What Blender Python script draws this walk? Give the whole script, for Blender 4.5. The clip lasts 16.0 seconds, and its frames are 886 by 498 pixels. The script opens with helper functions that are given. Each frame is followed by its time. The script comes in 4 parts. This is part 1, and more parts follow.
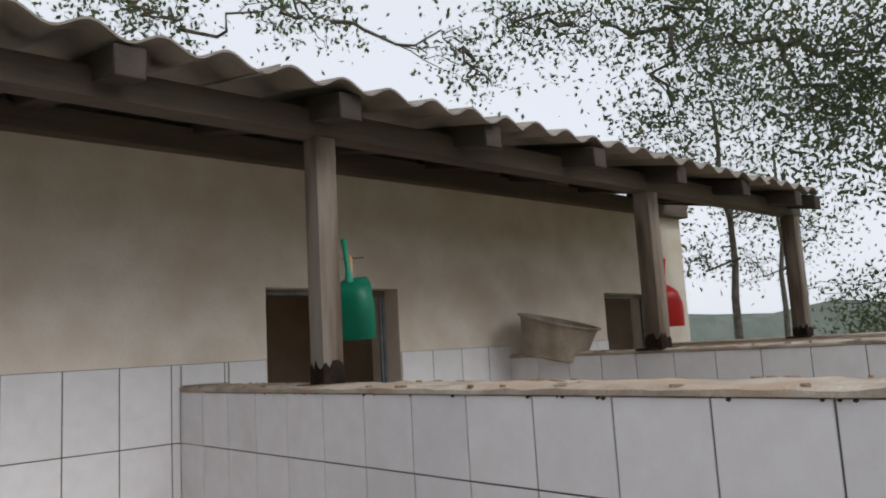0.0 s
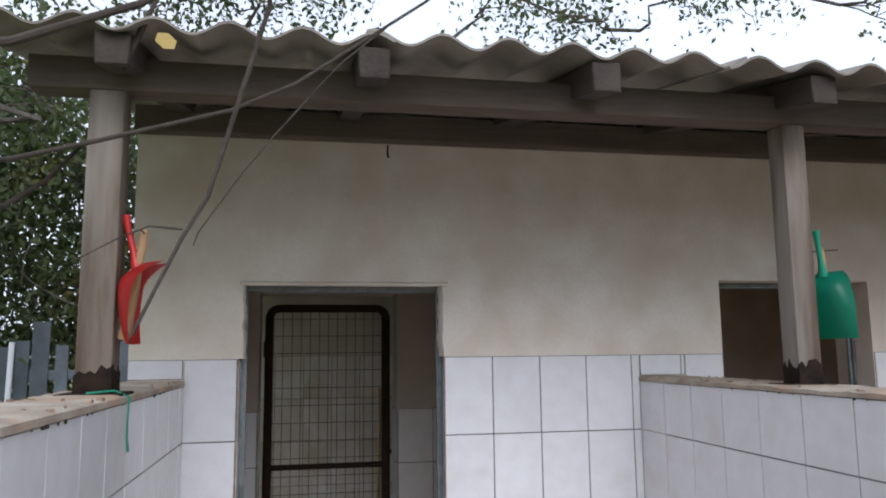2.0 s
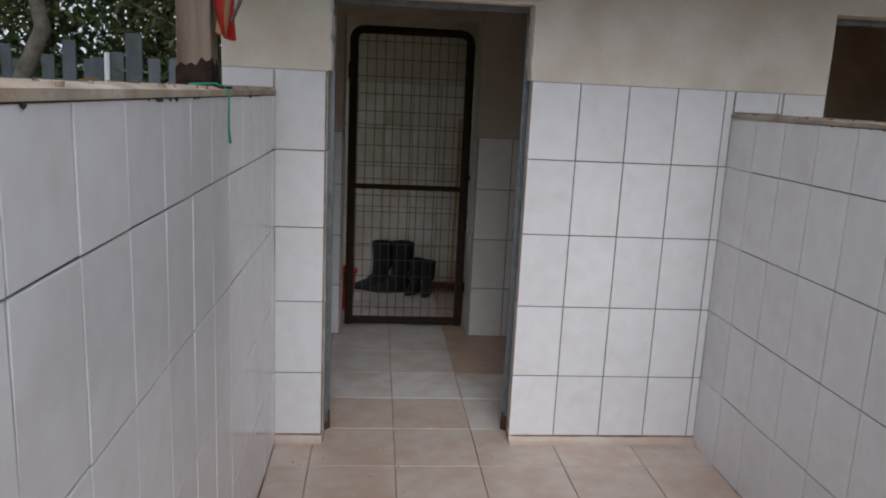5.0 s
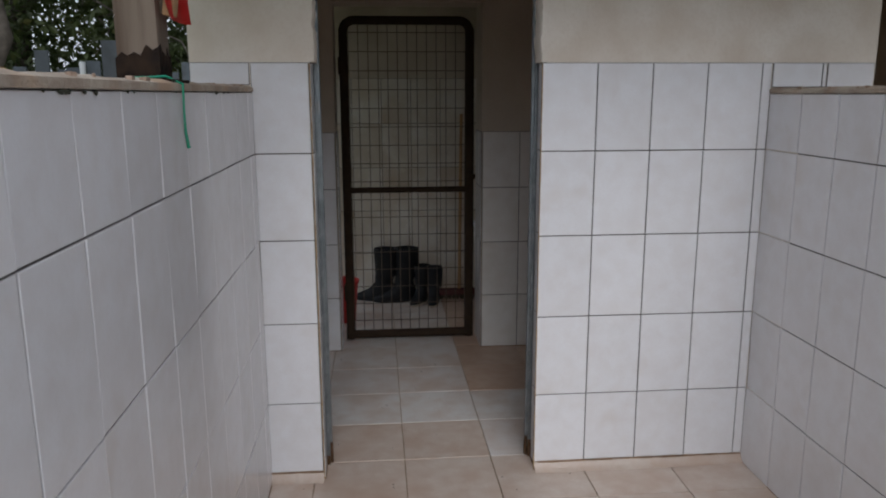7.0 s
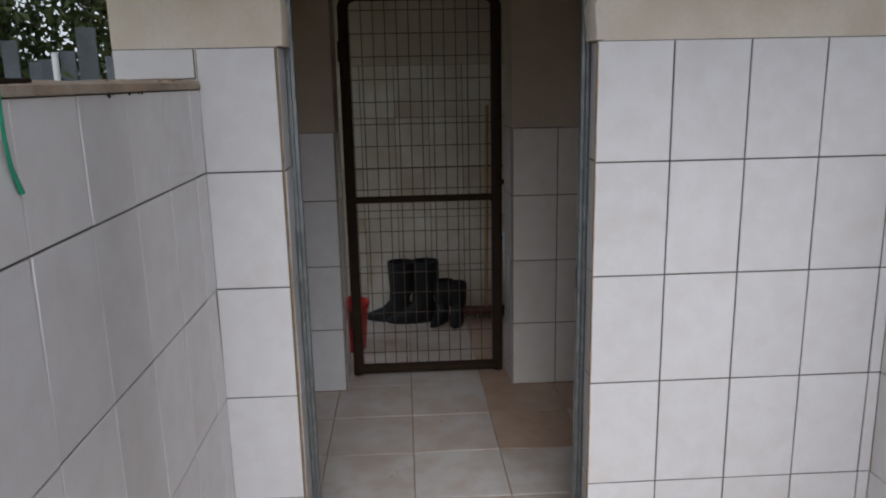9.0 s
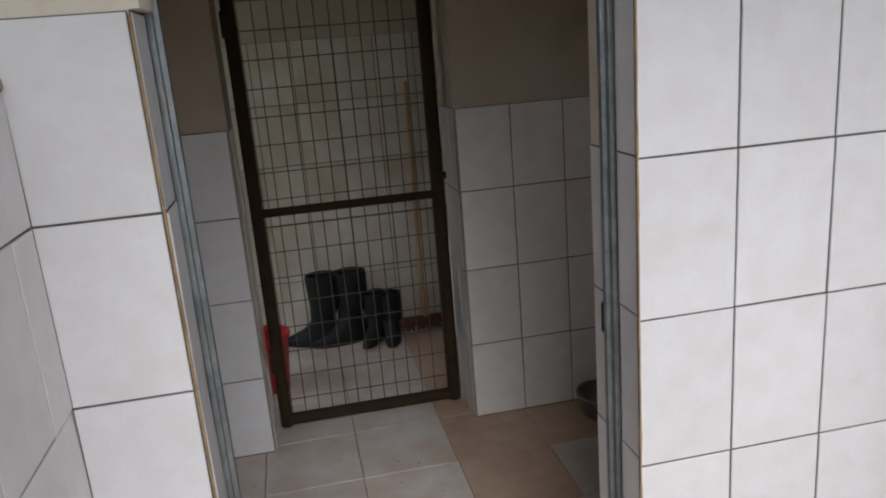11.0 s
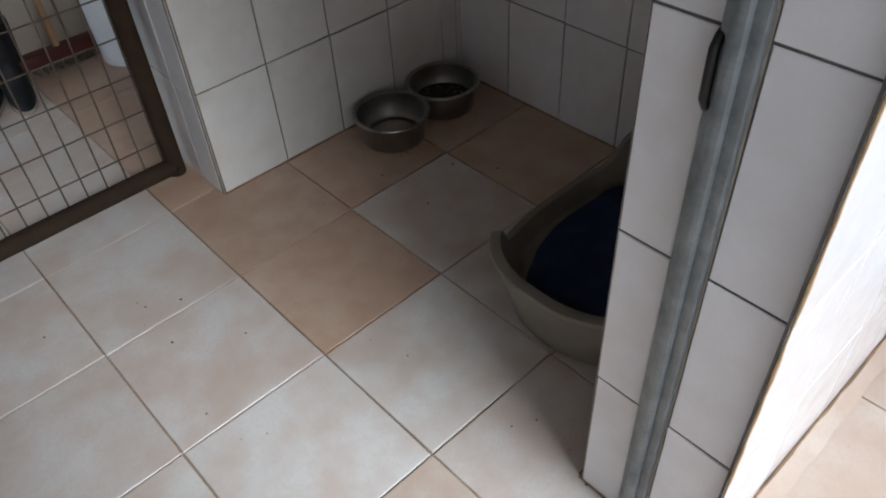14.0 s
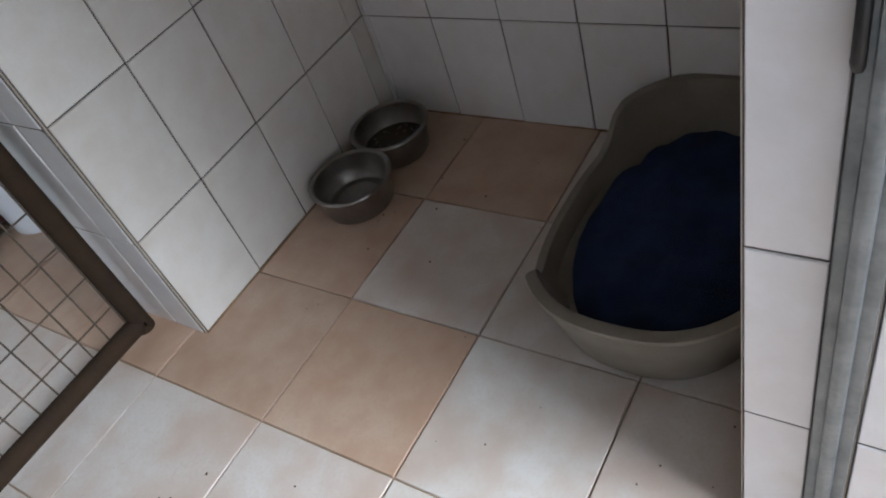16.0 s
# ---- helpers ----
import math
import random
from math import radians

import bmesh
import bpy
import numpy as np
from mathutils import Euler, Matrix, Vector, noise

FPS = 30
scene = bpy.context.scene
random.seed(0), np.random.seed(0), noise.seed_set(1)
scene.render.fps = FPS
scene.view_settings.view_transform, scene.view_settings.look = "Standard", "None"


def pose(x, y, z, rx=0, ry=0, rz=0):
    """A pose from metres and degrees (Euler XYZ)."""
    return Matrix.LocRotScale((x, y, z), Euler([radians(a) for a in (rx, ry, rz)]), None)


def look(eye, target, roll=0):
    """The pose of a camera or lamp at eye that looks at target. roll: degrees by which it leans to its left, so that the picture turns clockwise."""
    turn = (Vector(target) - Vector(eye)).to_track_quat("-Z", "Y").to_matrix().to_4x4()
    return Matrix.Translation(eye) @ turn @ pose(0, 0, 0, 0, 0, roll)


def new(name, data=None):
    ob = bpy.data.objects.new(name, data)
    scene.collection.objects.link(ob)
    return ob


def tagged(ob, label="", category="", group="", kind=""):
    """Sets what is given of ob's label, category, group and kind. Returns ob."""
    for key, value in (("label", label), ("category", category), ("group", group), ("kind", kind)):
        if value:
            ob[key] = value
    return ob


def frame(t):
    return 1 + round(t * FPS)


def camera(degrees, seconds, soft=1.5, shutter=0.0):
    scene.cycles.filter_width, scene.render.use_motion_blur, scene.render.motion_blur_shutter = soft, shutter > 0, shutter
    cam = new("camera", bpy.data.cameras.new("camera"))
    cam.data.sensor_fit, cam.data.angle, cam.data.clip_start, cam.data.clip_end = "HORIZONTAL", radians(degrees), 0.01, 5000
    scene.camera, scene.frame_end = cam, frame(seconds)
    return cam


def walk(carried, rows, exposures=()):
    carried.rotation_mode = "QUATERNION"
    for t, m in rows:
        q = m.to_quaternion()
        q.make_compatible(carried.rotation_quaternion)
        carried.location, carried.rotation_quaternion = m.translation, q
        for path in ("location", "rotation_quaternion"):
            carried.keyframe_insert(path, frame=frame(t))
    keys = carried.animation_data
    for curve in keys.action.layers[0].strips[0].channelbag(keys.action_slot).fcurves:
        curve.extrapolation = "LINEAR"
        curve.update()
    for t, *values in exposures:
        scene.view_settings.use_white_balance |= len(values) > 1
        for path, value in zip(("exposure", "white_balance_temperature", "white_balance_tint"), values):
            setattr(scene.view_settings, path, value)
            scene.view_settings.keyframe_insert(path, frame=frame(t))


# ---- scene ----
cam = camera(60.9, 16.0, soft=2.0)
PATH = [
    (0, (-0.006, -2.926, 1.5), (1.317, -1.449, 1.764), -3.3),
    (0.5, (-0.063, -2.942, 1.501), (1.029, -1.294, 1.803), -3.3),
    (1, (-0.08, -2.933, 1.494), (0.726, -1.135, 1.837), -2.0),
    (1.5, (-0.134, -2.938, 1.533), (0.367, -1.029, 1.855), -1.3),
    (2, (-0.17, -2.935, 1.519), (0.196, -0.987, 1.79), -0.6),
    (2.5, (-0.163, -2.946, 1.497), (0.148, -0.972, 1.58), 0.9),
    (3, (-0.159, -2.956, 1.483), (0.149, -0.983, 1.372), 0.8),
    (3.5, (-0.179, -2.949, 1.47), (0.095, -0.982, 1.238), 1.7),
    (4, (-0.185, -2.948, 1.449), (0.055, -0.99, 1.122), 2.2),
    (4.5, (-0.193, -2.945, 1.442), (0.029, -0.995, 1.058), 2.5),
    (5, (-0.206, -2.936, 1.433), (-0.024, -0.985, 1.032), 2.7),
    (7.5, (-0.159, -2.395, 1.394), (0.011, -0.443, 0.991), -0.4),
    (8, (-0.076, -2.186, 1.412), (0.042, -0.242, 0.959), 2.5),
    (8.5, (-0.083, -2.086, 1.421), (-0.021, -0.128, 1.018), 2.3),
    (9, (-0.101, -1.895, 1.415), (-0.006, 0.054, 0.976), -1.2),
    (11.5, (-0.219, -1.045, 1.412), (0.242, 0.817, 0.847), -3.7),
    (12, (-0.234, -0.865, 1.39), (0.385, 0.9, 0.682), -0.9),
    (12.5, (-0.208, -0.67, 1.363), (0.472, 0.995, 0.489), -0.1),
    (13, (-0.208, -0.513, 1.309), (0.619, 0.965, 0.245), -0.3),
    (13.5, (-0.23, -0.298, 1.278), (0.7, 0.962, 0.035), -2.8),
    (14, (-0.226, -0.152, 1.238), (0.722, 0.958, -0.13), -3.9),
    (14.5, (-0.206, -0.028, 1.191), (0.769, 0.965, -0.247), -10.3),
    (15, (-0.199, 0.051, 1.171), (0.767, 0.975, -0.316), -17.1),
    (15.5, (-0.167, 0.094, 1.164), (0.804, 1.062, -0.292), -21.5),
    (16, (-0.132, 0.094, 1.179), (0.904, 1.133, -0.18), -21.6),
]
EXPOSURES = [(0, -1.0, 6500, 10), (1, -0.82, 6350, 10), (2, -0.58, 5950, 11), (2.5, -0.6, 5900, 11), (3, -0.75, 6050, 11), (5, -1.05, 6150, 10), (7.5, -1.17, 6150, 10), (9, -0.98, 6200, 10), (11.5, -0.45, 6350, 10),
             (12.5, -0.2, 6300, 9), (13.5, 0.1, 6100, 7), (14.5, 0.4, 5850, 6), (15.0, 0.53, 5850, 6), (16, 0.93, 5800, 6)]
walk(cam, [(t, look(eye, target, roll)) for t, eye, target, roll in PATH], EXPOSURES)


# ---- world and light: overcast sky ----
world = bpy.data.worlds.new("sky")
scene.world = world
world.use_nodes = True
wn, wl = world.node_tree.nodes, world.node_tree.links
sky = wn.new("ShaderNodeTexSky")
sky.sky_type, sky.sun_disc = "NISHITA", False
sky.sun_elevation, sky.sun_rotation = radians(38.6), radians(178.6)
sky.dust_density, sky.air_density = 2.0, 1.0
pale = wn.new("ShaderNodeHueSaturation")
pale.inputs["Saturation"].default_value, pale.inputs["Value"].default_value = 0.3, 0.15
cloud = wn.new("ShaderNodeMix")
cloud.data_type, cloud.blend_type = "RGBA", "MIX"
cloud.inputs["Factor"].default_value = 0.75
cloud.inputs["B"].default_value = (1.95, 2.05, 2.24, 1)
wl.new(sky.outputs[0], pale.inputs["Color"])
wl.new(pale.outputs[0], cloud.inputs["A"])
wl.new(cloud.outputs["Result"], wn["Background"].inputs["Color"])
wn["Background"].inputs["Strength"].default_value = 1.0
sun_data = bpy.data.lights.new("sun", "SUN")
sun_data.energy, sun_data.angle, sun_data.color = 3.0, radians(36), (1.0, 0.99, 0.985)
sun = new("sun", sun_data)
sun.matrix_world = look((0.2, -8, 6.4), (0, 0, 0))


# ---- small builders ----
def mesh_from(name, bm):
    me = bpy.data.meshes.new(name)
    bm.normal_update()
    bm.to_mesh(me)
    bm.free()
    return me


def smooth(me, angle=40):
    me.polygons.foreach_set("use_smooth", [True] * len(me.polygons))
    me.set_sharp_from_angle(angle=radians(angle))
    return me


def part(name, bm, material, parent=None, label="", soft_edges=True):
    me = mesh_from(name, bm)
    me.materials.append(material)
    if soft_edges:
        smooth(me)
    ob = new(name, me)
    ob.parent = parent
    return tagged(ob, label)


def thing(name, label, category, group="", kind="", at=None):
    ob = new(name)
    ob.empty_display_size = 0.05
    if at is not None:
        ob.matrix_world = at
    return tagged(ob, label, category, group, kind)


def structure(name, bm, material, label, category):
    ob = part(name, bm, material)
    return tagged(ob, label, category, kind="structure")


def box(bm, x0, x1, y0, y1, z0, z1, bevel=0.0, m=None):
    made = bmesh.ops.create_cube(bm, size=1.0)["verts"]
    bmesh.ops.scale(bm, vec=(x1 - x0, y1 - y0, z1 - z0), verts=made)
    bmesh.ops.translate(bm, vec=((x0 + x1) / 2, (y0 + y1) / 2, (z0 + z1) / 2), verts=made)
    if bevel:
        edges = list({e for v in made for e in v.link_edges})
        out = bmesh.ops.bevel(bm, geom=edges, offset=bevel, segments=2, affect="EDGES", profile=0.6)
        made = list({v for f in out["faces"] for v in f.verts} | {v for v in made if v.is_valid})
    if m is not None:
        bmesh.ops.transform(bm, matrix=m, verts=made)
    return bm


def boxes(*rows, bevel=0.0):
    bm = bmesh.new()
    for row in rows:
        box(bm, *row, bevel=bevel)
    return bm


def tube(bm, points, radii, sides=10, caps=True):
    """A round bar along points, with a radius at each."""
    pts = [Vector(p) for p in points]
    rings, side = [], None
    for i, p in enumerate(pts):
        way = (pts[min(i + 1, len(pts) - 1)] - pts[max(i - 1, 0)]).normalized()
        if side is None:
            side = way.orthogonal().normalized()
        side = (side - way * side.dot(way)).normalized()
        up = way.cross(side)
        r = radii[i] if isinstance(radii, (list, tuple)) else radii
        rings.append([bm.verts.new(p + r * (math.cos(a) * side + math.sin(a) * up)) for a in [2 * math.pi * k / sides for k in range(sides)]])
    for a, b in zip(rings, rings[1:]):
        for k in range(sides):
            bm.faces.new((a[k], a[(k + 1) % sides], b[(k + 1) % sides], b[k]))
    if caps:
        bm.faces.new(rings[0][::-1])
        bm.faces.new(rings[-1])
    return bm


def lathe(bm, profile, sides=32, m=None):
    """A body of revolution round z from (radius, height) pairs; a zero radius closes it."""
    rings = []
    for r, z in profile:
        if r < 1e-5:
            rings.append([bm.verts.new((0, 0, z))])
        else:
            rings.append([bm.verts.new((r * math.cos(2 * math.pi * k / sides), r * math.sin(2 * math.pi * k / sides), z)) for k in range(sides)])
    for a, b in zip(rings, rings[1:]):
        for k in range(sides):
            j = (k + 1) % sides
            if len(a) == 1:
                bm.faces.new((a[0], b[j], b[k]))
            elif len(b) == 1:
                bm.faces.new((a[k], a[j], b[0]))
            else:
                bm.faces.new((a[k], a[j], b[j], b[k]))
    if m is not None:
        bmesh.ops.transform(bm, matrix=m, verts=[v for ring in rings for v in ring])
    return bm


# ---- materials ----
def material(name, base, rough=0.6, metal=0.0, dark=None, scale=6.0, amount=0.5, grain=60.0, bump=0.1, stain=None, stain_scale=1.5,
             stain_low=0.5, stain_high=0.7, vary=0.0, stretch=(1, 1, 1), spec=0.5, rough_vary=0.1, coat=0.0, glow_through=0.0):
    """Base colour with mottling towards dark, a fine grain, stains at a larger scale, and fine relief."""
    mat = bpy.data.materials.new(name)
    mat.use_nodes = True
    n, l = mat.node_tree.nodes, mat.node_tree.links
    b = n["Principled BSDF"]
    b.inputs["Roughness"].default_value, b.inputs["Metallic"].default_value = rough, metal
    b.inputs["Specular IOR Level"].default_value = spec
    b.inputs["Coat Weight"].default_value = coat
    geo, info = n.new("ShaderNodeNewGeometry"), n.new("ShaderNodeObjectInfo")
    shift = n.new("ShaderNodeVectorMath")
    shift.operation = "MULTIPLY_ADD"
    shift.inputs[1].default_value = stretch
    spread = n.new("ShaderNodeVectorMath")
    spread.operation = "SCALE"
    spread.inputs[0].default_value = (17.0, 31.0, 23.0)
    l.new(info.outputs["Random"], spread.inputs["Scale"])
    l.new(geo.outputs["Position"], shift.inputs[0])
    if vary:
        l.new(spread.outputs[0], shift.inputs[2])

    def noise_of(s, detail=4.0, distortion=0.0):
        node = n.new("ShaderNodeTexNoise")
        node.inputs["Scale"].default_value, node.inputs["Detail"].default_value = s, detail
        node.inputs["Distortion"].default_value = distortion
        l.new(shift.outputs[0], node.inputs["Vector"])
        return node.outputs["Fac"]

    def ramp(fac, low, high):
        node = n.new("ShaderNodeMapRange")
        node.inputs["From Min"].default_value, node.inputs["From Max"].default_value = low, high
        l.new(fac, node.inputs["Value"])
        return node.outputs[0]

    def times(fac, k):
        node = n.new("ShaderNodeMath")
        node.operation = "MULTIPLY"
        node.inputs[1].default_value = k
        l.new(fac, node.inputs[0])
        return node.outputs[0]

    def mix(fac, a, bcol):
        node = n.new("ShaderNodeMix")
        node.data_type = "RGBA"
        l.new(fac, node.inputs["Factor"])
        for socket, value in ((node.inputs["A"], a), (node.inputs["B"], bcol)):
            if isinstance(value, tuple):
                socket.default_value = (*value, 1)
            else:
                l.new(value, socket)
        return node.outputs["Result"]

    dark = dark or tuple(c * 0.75 for c in base)
    colour = mix(times(ramp(noise_of(scale, 4.0, 0.15), 0.35, 0.7), amount), base, dark)
    fine = noise_of(grain, 3.0)
    colour = mix(times(ramp(fine, 0.45, 0.8), amount * 0.5), colour, dark)
    if stain:
        colour = mix(times(ramp(noise_of(stain_scale, 3.0, 0.1), stain_low, stain_high), 0.85), colour, stain)
    if vary:
        hsv = n.new("ShaderNodeHueSaturation")
        value = n.new("ShaderNodeMapRange")
        value.inputs["To Min"].default_value, value.inputs["To Max"].default_value = 1 - vary, 1 + vary * 0.4
        l.new(info.outputs["Random"], value.inputs["Value"])
        l.new(value.outputs[0], hsv.inputs["Value"])
        l.new(colour, hsv.inputs["Color"])
        colour = hsv.outputs[0]
    l.new(colour, b.inputs["Base Color"])
    r = n.new("ShaderNodeMapRange")
    r.inputs["To Min"].default_value, r.inputs["To Max"].default_value = max(rough - rough_vary, 0.03), min(rough + rough_vary, 1)
    l.new(noise_of(scale * 2.3, 5.0), r.inputs["Value"])
    l.new(r.outputs[0], b.inputs["Roughness"])
    if glow_through:
        thin = n.new("ShaderNodeBsdfTranslucent")
        l.new(colour, thin.inputs["Color"])
        both = n.new("ShaderNodeMixShader")
        both.inputs[0].default_value = glow_through
        l.new(b.outputs[0], both.inputs[1])
        l.new(thin.outputs[0], both.inputs[2])
        l.new(both.outputs[0], n["Material Output"].inputs["Surface"])
    if bump:
        bp = n.new("ShaderNodeBump")
        bp.inputs["Strength"].default_value, bp.inputs["Distance"].default_value = bump, 0.01
        l.new(fine, bp.inputs["Height"])
        l.new(bp.outputs[0], b.inputs["Normal"])
    return mat


TILE = material("glazed_wall_tile", (0.775, 0.77, 0.785), 0.16, dark=(0.695, 0.665, 0.655), scale=16, amount=0.55, grain=130, bump=0.012, vary=0.05,
                stain=(0.66, 0.61, 0.57), stain_scale=5, stain_low=0.6, stain_high=0.85, rough_vary=0.07)
TILE_OLD = material("yellowed_wall_tile", (0.70, 0.66, 0.59), 0.25, dark=(0.58, 0.49, 0.38), scale=7, amount=0.8, grain=130, bump=0.012, vary=0.05,
                    stain=(0.42, 0.29, 0.17), stain_scale=2.4, stain_low=0.5, stain_high=0.8, rough_vary=0.07)
# TILE shifted towards cream; the room's warm bounced light is in the colour
TILE_ROOM = material("bounce_warmed_wall_tile", (0.765, 0.745, 0.715), 0.2, dark=(0.67, 0.625, 0.575), scale=14, amount=0.6, grain=130, bump=0.012, vary=0.05,
                     stain=(0.6, 0.53, 0.45), stain_scale=4, stain_low=0.58, stain_high=0.85, rough_vary=0.07)
GROUT = material("grey_grout", (0.13, 0.12, 0.11), 0.95, scale=9, amount=0.8, dark=(0.06, 0.05, 0.045), bump=0.2)
GROUT_FLOOR = material("dirty_floor_grout", (0.46, 0.36, 0.26), 0.9, scale=9, amount=0.9, dark=(0.24, 0.16, 0.095), bump=0.2)
PLASTER = material("painted_plaster", (0.74, 0.68, 0.60), 0.85, dark=(0.62, 0.535, 0.435), scale=4.5, amount=0.9, grain=90, bump=0.12,
                   stain=(0.53, 0.425, 0.325), stain_scale=2.0, stain_low=0.5, stain_high=0.78)
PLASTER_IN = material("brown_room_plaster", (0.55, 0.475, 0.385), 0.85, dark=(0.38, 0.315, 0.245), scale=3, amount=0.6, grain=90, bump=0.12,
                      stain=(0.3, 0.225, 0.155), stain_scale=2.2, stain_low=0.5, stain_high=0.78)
CONCRETE = material("cap_concrete", (0.50, 0.44, 0.36), 0.9, dark=(0.27, 0.2, 0.15), scale=9, amount=0.9, grain=120, bump=0.4,
                    stain=(0.43, 0.30, 0.2), stain_scale=5, stain_low=0.5, stain_high=0.65)
WOOD = material("weathered_timber", (0.13, 0.1, 0.078), 0.85, dark=(0.06, 0.045, 0.035), scale=9, amount=0.8, grain=70, bump=0.35, stretch=(0.15, 1, 1))
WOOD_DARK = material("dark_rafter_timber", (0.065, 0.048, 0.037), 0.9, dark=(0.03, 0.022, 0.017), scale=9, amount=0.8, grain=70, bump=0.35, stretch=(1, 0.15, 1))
POST = material("weathered_post", (0.19, 0.15, 0.115), 0.8, dark=(0.065, 0.038, 0.022), scale=13, amount=1.0, grain=70, bump=0.35, stretch=(1, 1, 0.12),
                stain=(0.27, 0.235, 0.2), stain_scale=6, stain_low=0.53, stain_high=0.64)
SHEET = material("fibre_cement", (0.33, 0.30, 0.26), 0.9, dark=(0.15, 0.125, 0.105), scale=4, amount=0.7, grain=80, bump=0.25,
                 stain=(0.16, 0.14, 0.115), stain_scale=2.5, stain_low=0.58, stain_high=0.75)
GALV = material("galvanised_steel", (0.27, 0.29, 0.30), 0.5, 0.6, dark=(0.15, 0.165, 0.175), scale=22, amount=0.9, grain=150, bump=0.06,
                stain=(0.30, 0.22, 0.15), stain_scale=5, stain_low=0.66, stain_high=0.82)
RUST = material("rusty_brown_steel", (0.045, 0.029, 0.018), 0.85, 0.0, spec=0.1, dark=(0.03, 0.02, 0.015), scale=18, amount=0.8, grain=120, bump=0.2)
RUSTED = material("flaking_rust", (0.13, 0.078, 0.045), 0.95, spec=0.1, dark=(0.06, 0.03, 0.016), scale=30, amount=1.0, grain=120, bump=0.5)
WIRE = material("dull_wire", (0.075, 0.062, 0.048), 0.7, 0.0, dark=(0.13, 0.08, 0.05), scale=20, amount=0.7, bump=0)
FLOOR_PALE = material("pale_floor_tile", (0.67, 0.645, 0.615), 0.36, dark=(0.57, 0.475, 0.41), scale=13, amount=0.75, grain=140, bump=0.03, rough_vary=0.03, vary=0.06,
                      stain=(0.50, 0.39, 0.315), stain_scale=4, stain_low=0.5, stain_high=0.8)
FLOOR_PINK = material("pinkish_floor_tile", (0.65, 0.615, 0.585), 0.36, dark=(0.54, 0.43, 0.36), scale=9, amount=0.85, grain=140, bump=0.03, rough_vary=0.03, vary=0.07,
                      stain=(0.50, 0.375, 0.295), stain_scale=3.6, stain_low=0.52, stain_high=0.82)
FLOOR_WARM = material("warm_floor_tile", (0.60, 0.515, 0.445), 0.38, dark=(0.50, 0.375, 0.295), scale=13, amount=0.85, grain=140, bump=0.03, rough_vary=0.03, vary=0.07,
                      stain=(0.46, 0.325, 0.24), stain_scale=4, stain_low=0.48, stain_high=0.78)
FLOOR_TERRA = material("terracotta_floor_tile", (0.53, 0.405, 0.315), 0.4, dark=(0.44, 0.295, 0.21), scale=13, amount=0.9, grain=140, bump=0.03, rough_vary=0.03, vary=0.08,
                       stain=(0.41, 0.255, 0.17), stain_scale=2.6, stain_low=0.4, stain_high=0.85)
BED = material("taupe_plastic", (0.24, 0.22, 0.185), 0.5, dark=(0.15, 0.13, 0.105), scale=10, amount=0.5, grain=160, bump=0.05)
BLUE = material("navy_blanket", (0.012, 0.03, 0.10), 0.95, dark=(0.006, 0.012, 0.045), scale=14, amount=0.7, grain=260, bump=0.5)
STEEL = material("stainless_steel", (0.36, 0.35, 0.33), 0.36, 1.0, dark=(0.2, 0.185, 0.16), scale=14, amount=0.6, grain=90, bump=0.02)
RUBBER = material("black_rubber", (0.008, 0.009, 0.011), 0.55, spec=0.25, dark=(0.02, 0.02, 0.02), scale=8, amount=0.5, bump=0.05)
RED = material("red_plastic", (0.55, 0.03, 0.025), 0.4, dark=(0.38, 0.02, 0.02), scale=9, amount=0.4, bump=0.02)
RED_DARK = material("dark_red_plastic", (0.085, 0.016, 0.014), 0.55, dark=(0.08, 0.015, 0.014), scale=9, amount=0.5, bump=0.03)
GREEN = material("green_plastic", (0.015, 0.26, 0.15), 0.35, dark=(0.01, 0.18, 0.11), scale=9, amount=0.4, bump=0.02)
WHITE = material("white_plastic", (0.75, 0.77, 0.8), 0.4, scale=9, amount=0.2, bump=0.02)
CREAM = material("old_white_plastic", (0.47, 0.41, 0.33), 0.5, dark=(0.28, 0.22, 0.16), scale=6, amount=0.7, bump=0.05)
BLACK = material("black_metal", (0.02, 0.02, 0.02), 0.45, 0.3, bump=0.05)
BRISTLE = material("brown_bristle", (0.12, 0.09, 0.065), 0.9, grain=300, bump=0.6)
RAWWOOD = material("raw_wood", (0.42, 0.26, 0.13), 0.7, dark=(0.3, 0.17, 0.08), scale=12, amount=0.6, bump=0.2)
DOORPAINT = material("dark_door_paint", (0.055, 0.042, 0.036), 0.55, scale=5, amount=0.6, bump=0.05)
TWIG = material("dark_twig_bark", (0.075, 0.058, 0.046), 0.9, dark=(0.04, 0.03, 0.024), scale=20, amount=0.8, bump=0.4)
BARK = material("bark", (0.14, 0.12, 0.1), 0.9, dark=(0.055, 0.045, 0.035), scale=14, amount=0.9, grain=50, bump=0.6)
GRASS = material("grass_ground", (0.19, 0.25, 0.08), 0.95, dark=(0.07, 0.085, 0.035), scale=3, amount=0.8, grain=40, bump=0.4,
                 stain=(0.2, 0.16, 0.1), stain_scale=0.4, stain_low=0.5, stain_high=0.7)
# distance haze is mixed into this colour: paler and greyer than near leaves
HILL = material("hazed_far_woods", (0.26, 0.29, 0.27), 0.95, dark=(0.17, 0.2, 0.18), scale=0.25, amount=0.8, grain=1.5, bump=0.3)
LEAF = material("leaf_green", (0.115, 0.145, 0.065), 0.55, dark=(0.04, 0.06, 0.02), scale=1.2, amount=0.8, grain=9, bump=0, stain=(0.16, 0.13, 0.035), stain_scale=1.6, stain_low=0.56, stain_high=0.7, glow_through=0.5)
